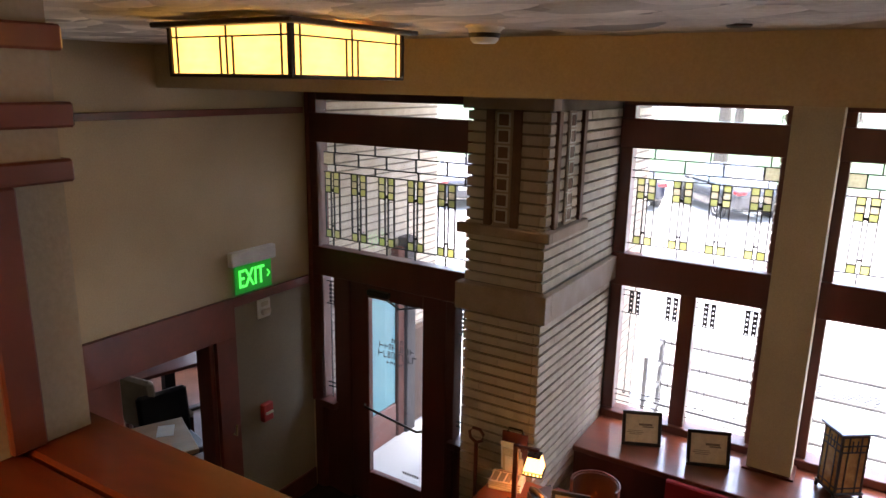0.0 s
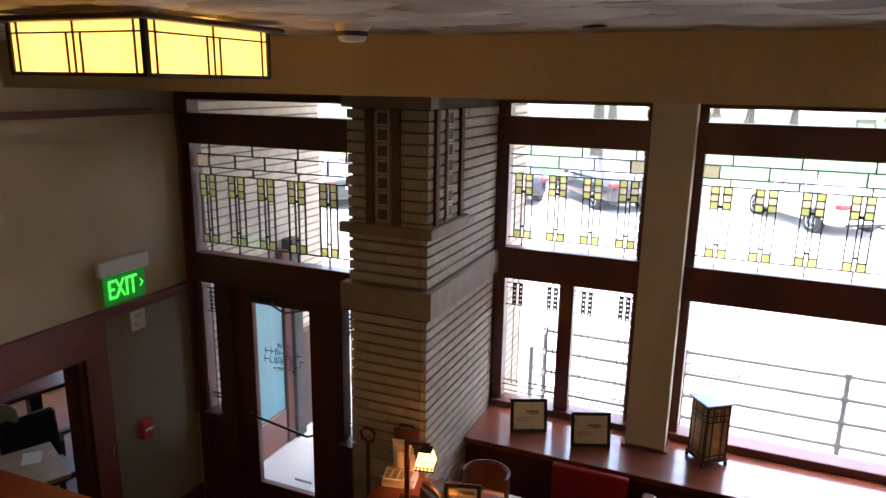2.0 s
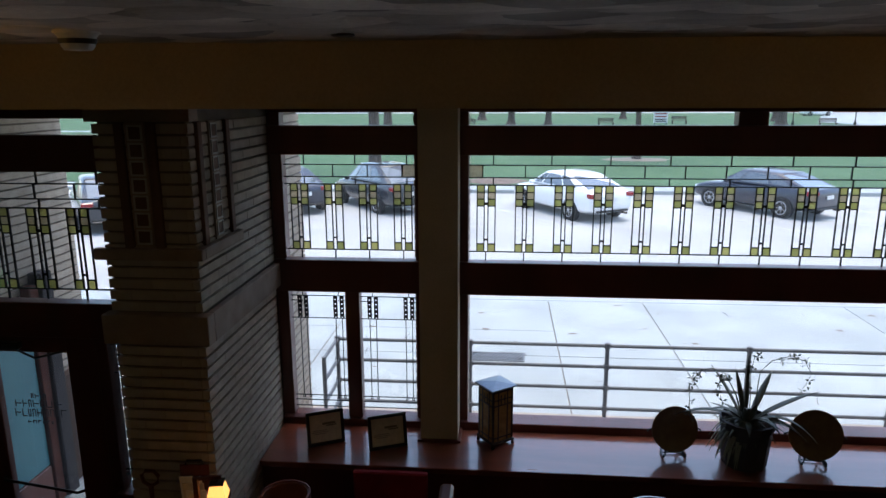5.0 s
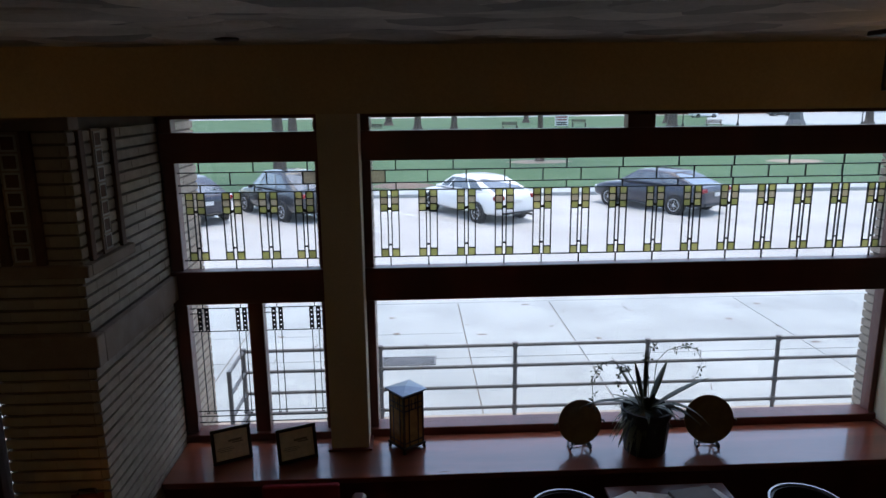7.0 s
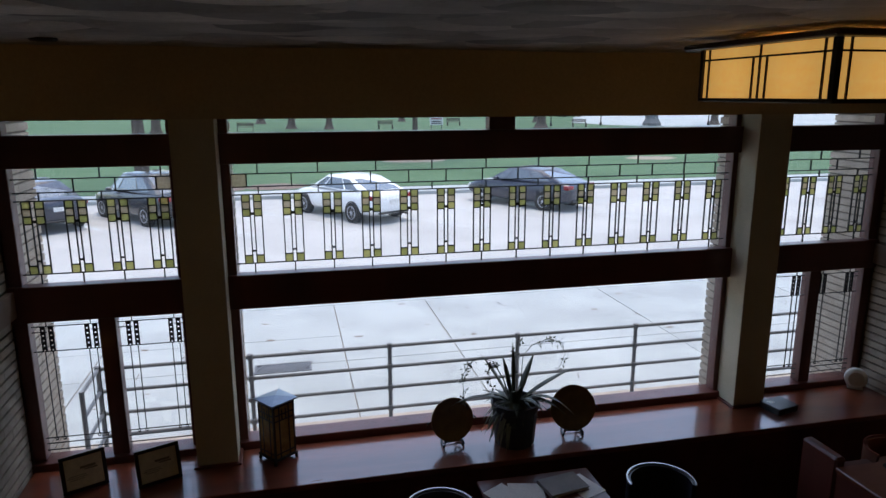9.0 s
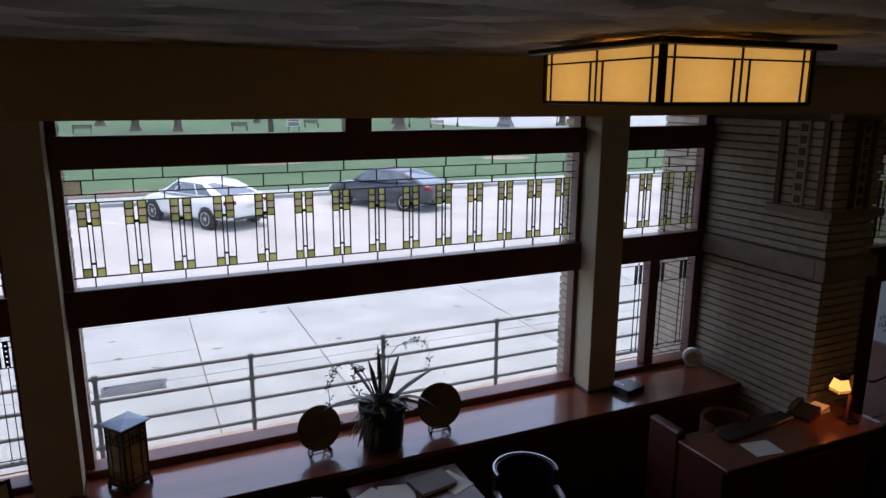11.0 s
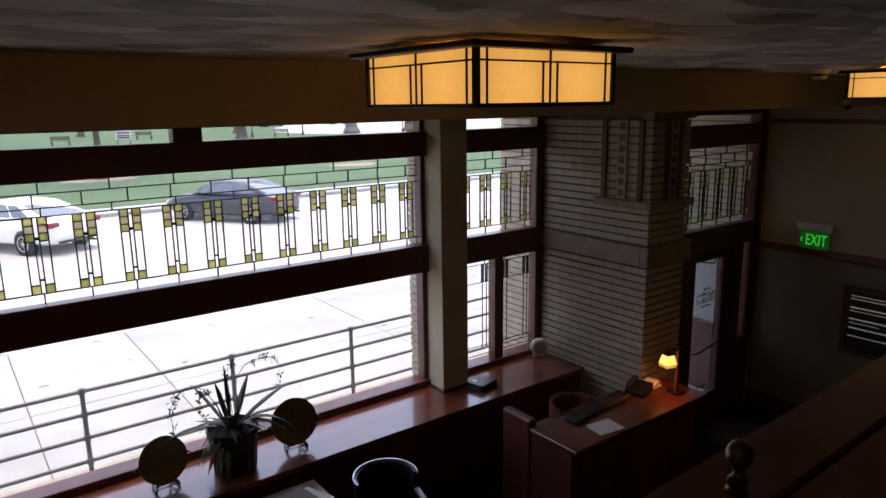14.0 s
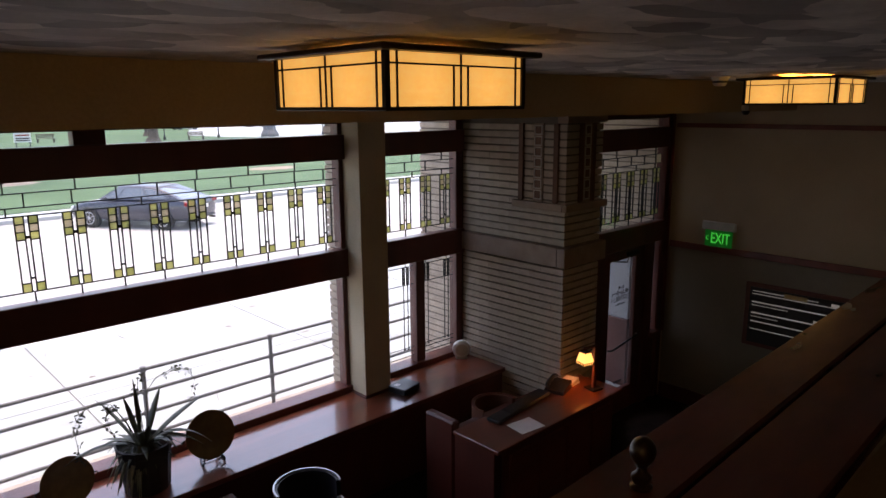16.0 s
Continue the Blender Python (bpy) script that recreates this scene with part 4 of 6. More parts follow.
def exit_sign(m, arrow):
    """Local x runs along the wall, y out of it, z up."""
    t = thing("exit_sign", "lit green exit sign under a pale grey wall box", "exit sign", m, "exit signs")
    part("housing", Shape().box(-0.2, 0.2, 0, 0.05, 0.20, 0.30, 0.008), material("grey_housing", (0.55, 0.54, 0.50), None, 0.5), t, "pale grey metal housing")
    p = part("panel", Shape().box(-0.165, 0.165, 0.022, 0.028, 0.0, 0.20, 0.002), GREEN_PANEL, t, "clear edge-lit green panel")
    part("letters", text_mesh("EXIT", 0.15, GREEN_GLOW), GREEN_GLOW, p, "glowing green letters EXIT", at=Matrix.Translation((0.022 if arrow else -0.022, 0.034, 0.098)) @ pose(0, 0, 0, 90, 0, 180) @ Matrix.Diagonal((0.76, 1.2, 1, 1)))
    a = Shape()
    e = 1 if arrow else -1
    a.box(0, 0.035, 0, 0.004, -0.004, 0.004, m=pose(-0.145 * e, 0.031, 0.1, 0, 45, 0))
    a.box(0, 0.035, 0, 0.004, -0.004, 0.004, m=pose(-0.145 * e, 0.031, 0.1, 0, -45, 0))
    if e < 0:
        a = Shape()
        a.box(-0.035, 0, 0, 0.004, -0.004, 0.004, m=pose(0.15, 0.031, 0.1, 0, 45, 0))
        a.box(-0.035, 0, 0, 0.004, -0.004, 0.004, m=pose(0.15, 0.031, 0.1, 0, -45, 0))
    part("arrow", a, GREEN_GLOW, p, "glowing green chevron")
    return t


exit_sign(pose(-6.2, -2.13, 2.115, 0, 0, -90) @ Matrix.Scale(1.15, 4), True)
exit_sign(pose(6.2, -2.12, 2.095, 0, 0, 90), False)
horn = thing("fire_horn", "small off-white fire alarm horn with strobe on the wall", "alarm", pose(-6.2, -2.02, 1.93, 0, 0, -90))
part("plate", Shape().box(-0.07, 0.07, 0, 0.02, -0.08, 0.08, 0.008), WHITE, horn)
part("strobe", Shape().box(-0.05, 0.05, 0.02, 0.055, -0.045, 0.0, 0.012), TILE_RIM, horn)
part("grille", Shape().box(-0.04, 0.04, 0.02, 0.03, 0.02, 0.06, 0.006), TILE_RIM, horn)
pull = thing("fire_pull_station", "red fire alarm pull box on the wall", "alarm", pose(-6.2, -2.05, 1.02, 0, 0, -90))
part("box", Shape().box(-0.055, 0.055, 0, 0.05, -0.08, 0.08, 0.008), RED_PLASTIC, pull)
part("handle", Shape().box(-0.04, 0.04, 0.05, 0.065, -0.012, 0.012, 0.004), WHITE, pull, "white pull handle")
board = thing("wall_board", "black wall board with pale unreadable lines brightened by added glow", "display", pose(6.2, -3.05, 1.39, 0, 0, 90))
part("frame", Shape().box(-0.56, 0.56, 0, 0.035, -0.40, 0.36, 0.01), WOOD_DARK, board)
part("sheet", Shape().box(-0.5, 0.5, 0.035, 0.04, -0.35, 0.31), BLACK, board)
# Added glow brightens the pale lines in place of reflected window light.
GLOW_LINE = glowing("glowing_board_lines", (0.8, 0.8, 0.78), 0.09)
r5 = random.Random(9)
for i, (z, w, h) in enumerate(((0.262, 0.7, 0.008), (0.228, 0.95, 0.008), (0.13, 0.85, 0.013), (0.095, 0.4, 0.006), (0.0, 0.8, 0.014), (-0.04, 0.3, 0.006), (-0.10, 0.82, 0.012), (-0.19, 0.5, 0.008))):
    part("text_line", Shape().box(0.47, 0.47 - w, 0.041, 0.043, z, z + h), GLOW_LINE, board, "pale bar of unreadable lettering with added glow")
for u0, u1, z0, z1 in ((-0.2, -0.32, -0.02, 0.05), (-0.36, -0.44, 0.24, 0.275)):
    part("badge", Shape().box(u0, u1, 0.0435, 0.0455, z0, z1), GLOW_LINE, board, "pale badge with added glow")
part("plate", Shape().box(0.12, -0.12, 0.041, 0.05, 0.245, 0.29, 0.003), BRASS, board, "small brass picture light")

# ---- things on the window ledge ----
ZL = Z_LEDGE


def lantern(m):
    t = thing("table_lantern", "square mission lantern of dark metal with amber glass", "lantern", m)
    h, r = 0.525, 0.105
    # Blue of the reflected sky is put into the roof's own colour.
    part("roof", Shape().add([(-0.128, -0.128, h), (0.128, -0.128, h), (0.128, 0.128, h), (-0.128, 0.128, h), (-0.128, -0.128, h + 0.012), (0.128, -0.128, h + 0.012), (0.128, 0.128, h + 0.012), (-0.128, 0.128, h + 0.012), (0, 0, h + 0.034)],
         [(0, 3, 2, 1), (0, 1, 5, 4), (1, 2, 6, 5), (2, 3, 7, 6), (3, 0, 4, 7), (4, 5, 8), (5, 6, 8), (6, 7, 8), (7, 4, 8)]), material("sky_tinted_metal", (0.20, 0.25, 0.32), None, 0.3, metal=0.6), t, "flat pyramid roof of grey metal tinted with sky blue")
    part("base", Shape().box(-r - 0.012, r + 0.012, -r - 0.012, r + 0.012, 0.035, 0.055, 0.004), BRONZE, t)
    for ux, uy in ((-1, -1), (1, -1), (-1, 1), (1, 1)):
        part("post", Shape().box(ux * r, ux * (r - 0.016), uy * r, uy * (r - 0.016), 0.055, h), BRONZE, t)
        part("foot", Shape().lathe([(0.012, 0), (0.016, 0.012), (0.01, 0.03), (0.012, 0.036)], 12, m=pose(ux * r, uy * r, 0)), BRONZE, t, smooth=True)
    for k in range(4):
        tu = pose(0, 0, 0, 0, 0, 90 * k)
        g = part("glass_side", Shape().box(-r + 0.016, r - 0.016, -r + 0.004, -r + 0.008, 0.055, h - 0.03), AMBER, t, "amber art glass", at=tu)
        s = Shape()
        for z in (0.085, 0.375, 0.425):
            s.box(-r + 0.016, r - 0.016, -r, -r + 0.004, z, z + 0.011)
        for u in (-0.052, 0.041):
            s.box(u, u + 0.011, -r, -r + 0.004, 0.055, h - 0.03)
        for u in (-0.024, 0.014):
            s.box(u, u + 0.010, -r, -r + 0.004, 0.386, 0.47)
        s.box(-r + 0.016, r - 0.016, -r, -r + 0.01, h - 0.03, h - 0.012)
        part("grid", s, BRONZE, g)
    return t


lantern(pose(-2.01, -0.29, ZL, 0, 0, 37))


def plate_on_stand(m, r):
    t = thing("display_plate", "round ochre glazed plate on a dark curled stand", "plate", m, "display plates")
    tilt = pose(0, 0, 0.04 + r, 78, 0, 0)
    part("plate", Shape().lathe([(0.01, 0.004), (r * 0.55, 0.004), (r * 0.7, 0.014), (r, 0.024), (r, 0.032), (r * 0.68, 0.022), (r * 0.53, 0.012), (0.01, 0.012)], 40, m=tilt), OCHRE_GLAZE, t, smooth=True)
    for e in (-1, 1):
        part("foot", Shape().tube([(e * 0.07, -0.05, 0.055), (e * 0.085, -0.075, 0.03), (e * 0.09, -0.06, 0.008), (e * 0.088, 0.0, 0.012), (e * 0.07, 0.06, 0.03), (e * 0.05, 0.05, 0.12), (e * 0.03, 0.04, 0.2)], 0.011), BLACK, t, "curled dark metal foot", True)
        part("prong", Shape().tube([(e * 0.07, -0.05, 0.055), (e * 0.072, -0.03, 0.06), (e * 0.072, 0.02, 0.06)], 0.012), BLACK, t, smooth=True)
        part("bracket", Shape().tube([(e * (r - 0.01), 0, 0.06 + r * 0.9), (e * (r + 0.025), -0.012, 0.055 + r * 0.9), (e * (r + 0.03), -0.02, 0.04 + r * 0.9)], 0.007), BLACK, t, smooth=True)
    part("crossbar", Shape().tube([(-0.088, 0.0, 0.014), (0.088, 0.0, 0.014)], 0.006), BLACK, t)
    return t


plate_on_stand(pose(-0.545, -0.385, ZL, 0, 0, 6), 0.19)
plate_on_stand(pose(0.55, -0.43, ZL, 0, 0, -6), 0.205)


def potted_orchid(m):
    t = thing("potted_plant", "strap-leaved orchid with thin arching stems in a dark pot", "potted plant", m)
    r = random.Random(12)
    part("pot", Shape().lathe([(0.142, 0), (0.147, 0.01), (0.168, 0.27), (0.176, 0.275), (0.18, 0.325), (0.168, 0.33), (0.162, 0.30), (0.142, 0.29)], 14), POT, t, "dark faceted glazed pot")
    part("soil", Shape().lathe([(0.002, 0.285), (0.14, 0.285), (0.14, 0.29), (0.002, 0.3)], 14), MULCH, t)

    def blade(a, length, rise, droop, w, mat):
        s, n = Shape(), 10
        for i in range(n + 1):
            u = i / n
            d = 0.03 + length * u
            z = 0.3 + rise * u - droop * u * u
            ww = w * (0.32 + 2.3 * u * (1 - u)) * (1 - u ** 4) + 0.001
            for e, dz in ((-1, 0.012 * (1 - u)), (0, 0), (1, 0.012 * (1 - u))):
                s.v.append((d * math.cos(a) - e * ww * math.sin(a), d * math.sin(a) + e * ww * math.cos(a), z + dz))
        for i in range(n):
            for j in (0, 1):
                s.f.append((3 * i + j, 3 * i + j + 1, 3 * i + j + 4, 3 * i + j + 3))
        ob = part("leaf", s, mat, t, smooth=True)
        md = ob.modifiers.new("thickness", "SOLIDIFY")
        md.thickness = 0.003
    # azimuth, reach, rise, droop, half width
    for a, l, u, d, w in ((0.2, 0.47, 0.34, 0.10, 0.026), (-0.35, 0.40, 0.42, 0.38, 0.024), (0.95, 0.30, 0.44, 0.06, 0.026), (1.6, 0.06, 0.56, 0.06, 0.016), (2.45, 0.24, 0.52, 0.10, 0.024),
                          (3.45, 0.26, 0.34, 0.16, 0.027), (3.1, 0.44, 0.32, 0.26, 0.022), (4.4, 0.16, 0.38, 0.18, 0.026), (5.3, 0.26, 0.30, 0.24, 0.024), (2.0, 0.14, 0.46, 0.08, 0.022), (5.9, 0.3, 0.28, 0.24, 0.022)):
        blade(a + r.uniform(-0.15, 0.15), l, u * r.uniform(0.7, 0.95), d, w * 1.0, LEAF)
    for a, l, u, d, w in ((4.6, 0.12, 0.26, 0.06, 0.028), (5.2, 0.18, 0.22, 0.12, 0.026), (6.0, 0.34, 0.20, 0.26, 0.022)):
        blade(a + r.uniform(-0.12, 0.12), l, u, d, w, LEAF)
    for k in range(46):
        blade(k * 0.9 + r.uniform(-0.3, 0.3), r.uniform(0.10, 0.22), r.uniform(0.04, 0.16), r.uniform(0.05, 0.2), r.uniform(0.012, 0.02), LEAF)
    for k in range(26):
        blade(3.45 + r.uniform(-0.75, 0.75), r.uniform(0.13, 0.23), r.uniform(0.1, 0.18), r.uniform(0.26, 0.44), r.uniform(0.008, 0.02), LEAF_PALE)
    for way in (((0.02, 0), (0.04, 0.2), (0.05, 0.38), (0.11, 0.46), (0.22, 0.50), (0.31, 0.46), (0.36, 0.38), (0.33, 0.3), (0.29, 0.22)),
                ((-0.03, 0), (-0.1, 0.2), (-0.18, 0.36), (-0.28, 0.4), (-0.36, 0.36), (-0.41, 0.28), (-0.40, 0.16), (-0.39, 0.06), (-0.36, -0.03)),
                ((0.0, 0), (0.0, 0.2), (-0.01, 0.36), (0.0, 0.47), (0.05, 0.54)),
                ((-0.02, 0), (-0.1, 0.22), (-0.17, 0.33), (-0.22, 0.30), (-0.21, 0.22), (-0.18, 0.12))):
        pts = []
        for (x0, z0), (x1, z1) in zip(way, way[1:]):
            for q in (0.0, 0.5):
                x, z = x0 + (x1 - x0) * q, z0 + (z1 - z0) * q
                pts.append((x, -0.03 + 0.02 * math.sin(9 * x + 5 * z) + r.uniform(-0.005, 0.005), 0.3 + z + r.uniform(-0.006, 0.006)))
        part("stem", Shape().tube(pts, 0.0035, 5, 0.0015), LEAF, t, smooth=True)
        bud = Shape()
        for i in range(len(pts) // 2 - 1, len(pts)):
            x, y, z = pts[i]
            for _ in range(r.choice((1, 2, 4))):
                q = pose(x + r.uniform(-0.02, 0.02), y + r.uniform(-0.02, 0.02), z + r.uniform(-0.025, 0.012), r.uniform(0, 180), r.uniform(0, 180), r.uniform(0, 180))
                for e in range(3):
                    bud.add([(0, 0, 0), (0.016, 0.007, 0.002), (0.032, 0, 0), (0.016, -0.007, -0.002)], [(0, 1, 2, 3)], q @ pose(0, 0, 0, 0, 0, 120 * e))
        tagged(part("flower_spray", bud, LEAF, t, "small dark buds along the stem"), kind="stuff")
    return t


potted_orchid(pose(0.0, -0.47, ZL) @ Matrix.Scale(1.18, 4))


def picture_frame(m, w, h, name="picture_frame", label="black framed certificate leaning back on its stand"):
    t = thing(name, label, "picture frame", m, "framed certificates")
    back = pose(0, 0, 0.004, -12, 0, 0)
    b = 0.028
    part("frame", Shape().box(-w, w, -0.012, 0.012, 0, b, 0.004, back).box(-w, w, -0.012, 0.012, 2 * h - b, 2 * h, 0.004, back).box(-w, -w + b, -0.012, 0.012, b, 2 * h - b, 0.004, back).box(w - b, w, -0.012, 0.012, b, 2 * h - b, 0.004, back), BLACK, t)
    part("sheet", Shape().box(-w + b, w - b, -0.004, 0.004, b, 2 * h - b, 0, back), CREAM_PAPER, t, "cream paper sheet")
    s = Shape()
    for u, z, lw, lh in ((0.03, 1.18, 0.11, 0.018), (0.05, 1.08, 0.09, 0.01), (-0.05, 0.86, 0.12, 0.004), (-0.05, 0.76, 0.14, 0.004), (-0.05, 0.66, 0.1, 0.004)):
        s.box(u - lw / 2, u + lw / 2, -0.0065, -0.0045, z * h, z * h + lh, 0, back)
    part("print", s, material("grey_print", (0.22, 0.20, 0.16), None, 0.8), t, "grey bars of unreadable print")
    part("strut", Shape().box(-0.02, 0.02, 0.0, 0.006, 0, 1.4 * h, 0, pose(0, 0.09 * h / 0.12, 0, 16, 0, 0)), BLACK, t)
    return t


picture_frame(pose(-3.445, -0.464, ZL, 0, 0, 25), 0.16, 0.145)
picture_frame(pose(-2.905, -0.490, ZL, 0, 0, 23), 0.165, 0.145)
bx = thing("black_box", "flat black box with a white label on the ledge", "box", pose(2.68, -0.45, ZL, 0, 0, 12))
part("body", Shape().box(-0.13, 0.13, -0.11, 0.11, 0, 0.055, 0.006), BLACK, bx)
part("lid", Shape().box(-0.134, 0.134, -0.114, 0.114, 0.055, 0.068, 0.005), BLACK, bx)
part("label", Shape().box(-0.09, -0.03, 0.02, 0.07, 0.068, 0.0695), WHITE, bx, "white paper label")
spk = thing("desk_radio", "small rounded white speaker on the ledge", "speaker", pose(3.78, -0.2, ZL, 0, 0, -38))
part("body", Shape().lathe([(0.055, -0.055), (0.09, -0.045), (0.105, -0.015), (0.105, 0.03), (0.08, 0.05), (0.05, 0.055)], 28, m=pose(0, 0, 0.115, 90, 0, 0)), WHITE, spk, smooth=True)
part("grille", Shape().lathe([(0.01, 0), (0.07, 0.0), (0.072, 0.006), (0.01, 0.008)], 28, m=pose(0, -0.05, 0.115, 90, 0, 0)), TILE_RIM, spk, smooth=True)
part("foot", Shape().box(-0.07, 0.07, -0.045, 0.045, 0, 0.025, 0.008), WHITE, spk)


# ---- seats and desks ----
def barrel_chair(m, leather, label, top=0.86):
    """A round-backed chair; it opens towards local -y."""
    t = thing("barrel_chair", label, "chair", m)
    n = 22

    def arc(r0, r1, z0, z1, a0, a1, s=None):
        s = s or Shape()
        k = len(s.v)
        for i in range(n + 1):
            a = radians(a0 + (a1 - a0) * i / n)
            for r, z in ((r0, z0), (r1, z0), (r1, z1), (r0, z1)):
                s.v.append((r * math.cos(a), r * math.sin(a), z))
        for i in range(n):
            for j in range(4):
                s.f.append((k + 4 * i + j, k + 4 * i + (j + 1) % 4, k + 4 * i + 4 + (j + 1) % 4, k + 4 * i + 4 + j))
        s.f += [(k, k + 1, k + 2, k + 3), (k + 4 * n, k + 4 * n + 3, k + 4 * n + 2, k + 4 * n + 1)]
        return s
    part("backrest", arc(0.25, 0.285, 0.36, top - 0.03, -10, 190), leather, t, "curved leather back", True)
    # On navy chairs this pale metal strip stands in for the rim's highlight.
    part("top_rail", arc(0.272, 0.287, top - 0.03, top - 0.016, -14, 194), CHROME if leather is LEATHER_DARK else WOOD_TRIM, t, "thin curved top rail, pale for a highlight on navy chairs", True)
    part("seat", Shape().lathe([(0.02, 0.38), (0.22, 0.38), (0.24, 0.41), (0.22, 0.45), (0.02, 0.465)], 28), leather, t, "round padded seat", True)
    part("seat_ring", Shape().lathe([(0.2, 0.32), (0.24, 0.32), (0.24, 0.378), (0.2, 0.378)], 28), WOOD_DARK, t, smooth=True)
    for a in (45, 135, 225, 315):
        part("leg", Shape().box(-0.02, 0.02, -0.02, 0.02, 0, 0.33, 0.004, pose(0.2 * math.cos(radians(a)), 0.2 * math.sin(radians(a)), 0, 0, 0, a)), WOOD_DARK, t)
    for e in (-1, 1):
        part("arm", Shape().box(e * 0.245, e * 0.295, -0.26, -0.04, top - 0.2, top - 0.165, 0.008), CHROME if leather is LEATHER_DARK else WOOD_TRIM, t, "flat arm rest")
        part("arm_post", Shape().box(e * 0.255, e * 0.285, -0.25, -0.22, 0.36, top - 0.2, 0.004), WOOD_DARK, t)
    return t


barrel_chair(pose(-0.86, -1.36, 0, 0, 0, 0) @ Matrix.Diagonal((0.92, 0.92, 1, 1)), LEATHER_DARK, "dark navy round-backed lobby chair at the small table", 0.88)
barrel_chair(pose(0.89, -1.39, 0, 0, 0, -14) @ Matrix.Diagonal((0.92, 0.92, 1, 1)), LEATHER_DARK, "dark navy round-backed lobby chair by the small table", 0.88)
barrel_chair(pose(-3.52, -1.36, 0, 0, 0, 0) @ Matrix.Diagonal((0.64, 0.62, 1.09, 1)), LEATHER_BROWN, "brown leather round-backed chair behind the west desk", 0.86)
barrel_chair(pose(3.14, -1.34, 0, 0, 0, 0) @ Matrix.Diagonal((0.86, 0.86, 0.98, 1)), LEATHER_BROWN, "brown leather round-backed chair behind the east desk", 0.86)

tb = thing("small_table", "square dark wooden lobby table covered with papers", "table", pose(0.05, -1.28, 0))
part("tabletop", Shape().box(-0.5, 0.46, -0.42, 0.42, 0.69, 0.72, 0.006), WOOD_DARK, tb)
part("frieze", Shape().box(-0.44, 0.40, -0.36, 0.36, 0.61, 0.69), WOOD_DARK, tb)
for ux in (-0.43, 0.39):
    for uy in (-0.36, 0.36):
        part("leg", Shape().box(ux - 0.03, ux + 0.03, uy - 0.03, uy + 0.03, 0, 0.61, 0.004), WOOD_DARK, tb)
for x, y, w, h, rz, mt, lb in ((-0.28, -1.12, 0.11, 0.15, 30, PAPER, "loose white sheet on the small table"), (-0.12, -1.16, 0.14, 0.18, -12, PAPER, "large white sheet on the small table"),
                              (0.36, -1.12, 0.11, 0.15, 20, PAPER, "white sheet on the small table"), (-0.3, -1.3, 0.14, 0.1, 12, CREAM_PAPER, "cream leaflet on the small table"), (0.12, -1.4, 0.15, 0.11, -25, PAPER, "curled white sheet on the small table")):
    sh = thing("paper_sheet", lb, "paper", pose(x, y, 0.7205 + 0.002 * rnd.random(), 0, 0, rz), "papers")
    part("sheet", Shape().add([(-w, -h, 0.0), (w, -h, 0.004), (w, h, 0.001), (-w, h, 0.006), (-w, -h, -0.0008), (w, -h, 0.0032), (w, h, 0.0002), (-w, h, 0.0052)], [(0, 1, 2, 3), (7, 6, 5, 4), (0, 4, 5, 1), (1, 5, 6, 2), (2, 6, 7, 3), (3, 7, 4, 0)]), mt, sh)
bk = thing("hardcover_book", "thick grey-brown book lying on the small table", "book", pose(0.2, -1.10, 0.726, 0, 0, 10))
part("cover", Shape().box(-0.17, 0.17, -0.12, 0.12, 0.028, 0.033, 0.001).box(-0.17, 0.17, -0.12, 0.12, 0, 0.005, 0.001).box(-0.17, -0.165, -0.12, 0.12, 0.005, 0.028), material("grey_brown_cover", (0.20, 0.17, 0.15), None, 0.6), bk)
part("pages", Shape().box(-0.165, 0.16, -0.114, 0.114, 0.005, 0.028), CREAM_PAPER, bk)

red = thing("red_armchair", "bright red upholstered chair backed against the ledge", "armchair", pose(-2.84, -1.02, 0))
part("backrest", Shape().box(-0.3, 0.3, 0.18, 0.238, 0.3, 0.80, 0.012), RED_CLOTH, red)
part("seat", Shape().box(-0.3, 0.3, -0.3, 0.178, 0.28, 0.44, 0.03), RED_CLOTH, red)
for ux in (-0.26, 0.26):
    for uy in (-0.26, 0.18):
        part("leg", Shape().box(ux - 0.02, ux + 0.02, uy - 0.02, uy + 0.02, 0, 0.30, 0.003), WOOD_DARK, red)


def desk(s, label):
    t = thing("reception_desk", label, "desk", pose(0, 0, 0))
    X = lambda a, b: (min(s * a, s * b), max(s * a, s * b))
    part("counter_top", Shape().box(*X(2.29, 4.2), -2.14, -1.585, 0.86, 0.9, 0.008), WOOD_LEDGE, t, "glossy red-brown counter top")
    part("front_panel", Shape().box(*X(2.44, 4.12), -2.08, -2.04, 0.08, 0.86, 0.004), WOOD_TRIM, t)
    part("plinth", Shape().box(*X(2.48, 4.08), -2.04, -1.62, 0, 0.08), WOOD_DARK, t)
    for k in range(4):
        a = 2.5 + k * 0.41
        part("raised_panel", Shape().box(*X(a, a + 0.35), -2.1, -2.08, 0.16, 0.78, 0.008), WOOD_TRIM, t)
    part("end_panel", Shape().box(*X(2.30, 2.40), -1.58, -1.2, 0.0, 0.965, 0.02), WOOD_DARK, t, "raised red-brown end panel")
    part("end_panel", Shape().box(*X(2.31, 2.40), -2.08, -1.585, 0.0, 0.858, 0.008), WOOD_DARK, t)
    part("worktop", Shape().box(*X(2.402, 3.85), -1.585, -1.28, 0.70, 0.73, 0.006), WOOD_DARK, t)
    part("end_panel", Shape().box(*X(4.06, 4.12), -2.04, -1.6, 0.08, 0.86), WOOD_TRIM, t)
    return t


desk(-1, "red-brown wooden reception desk in front of the west pier")
desk(1, "red-brown wooden reception desk in front of the east pier")


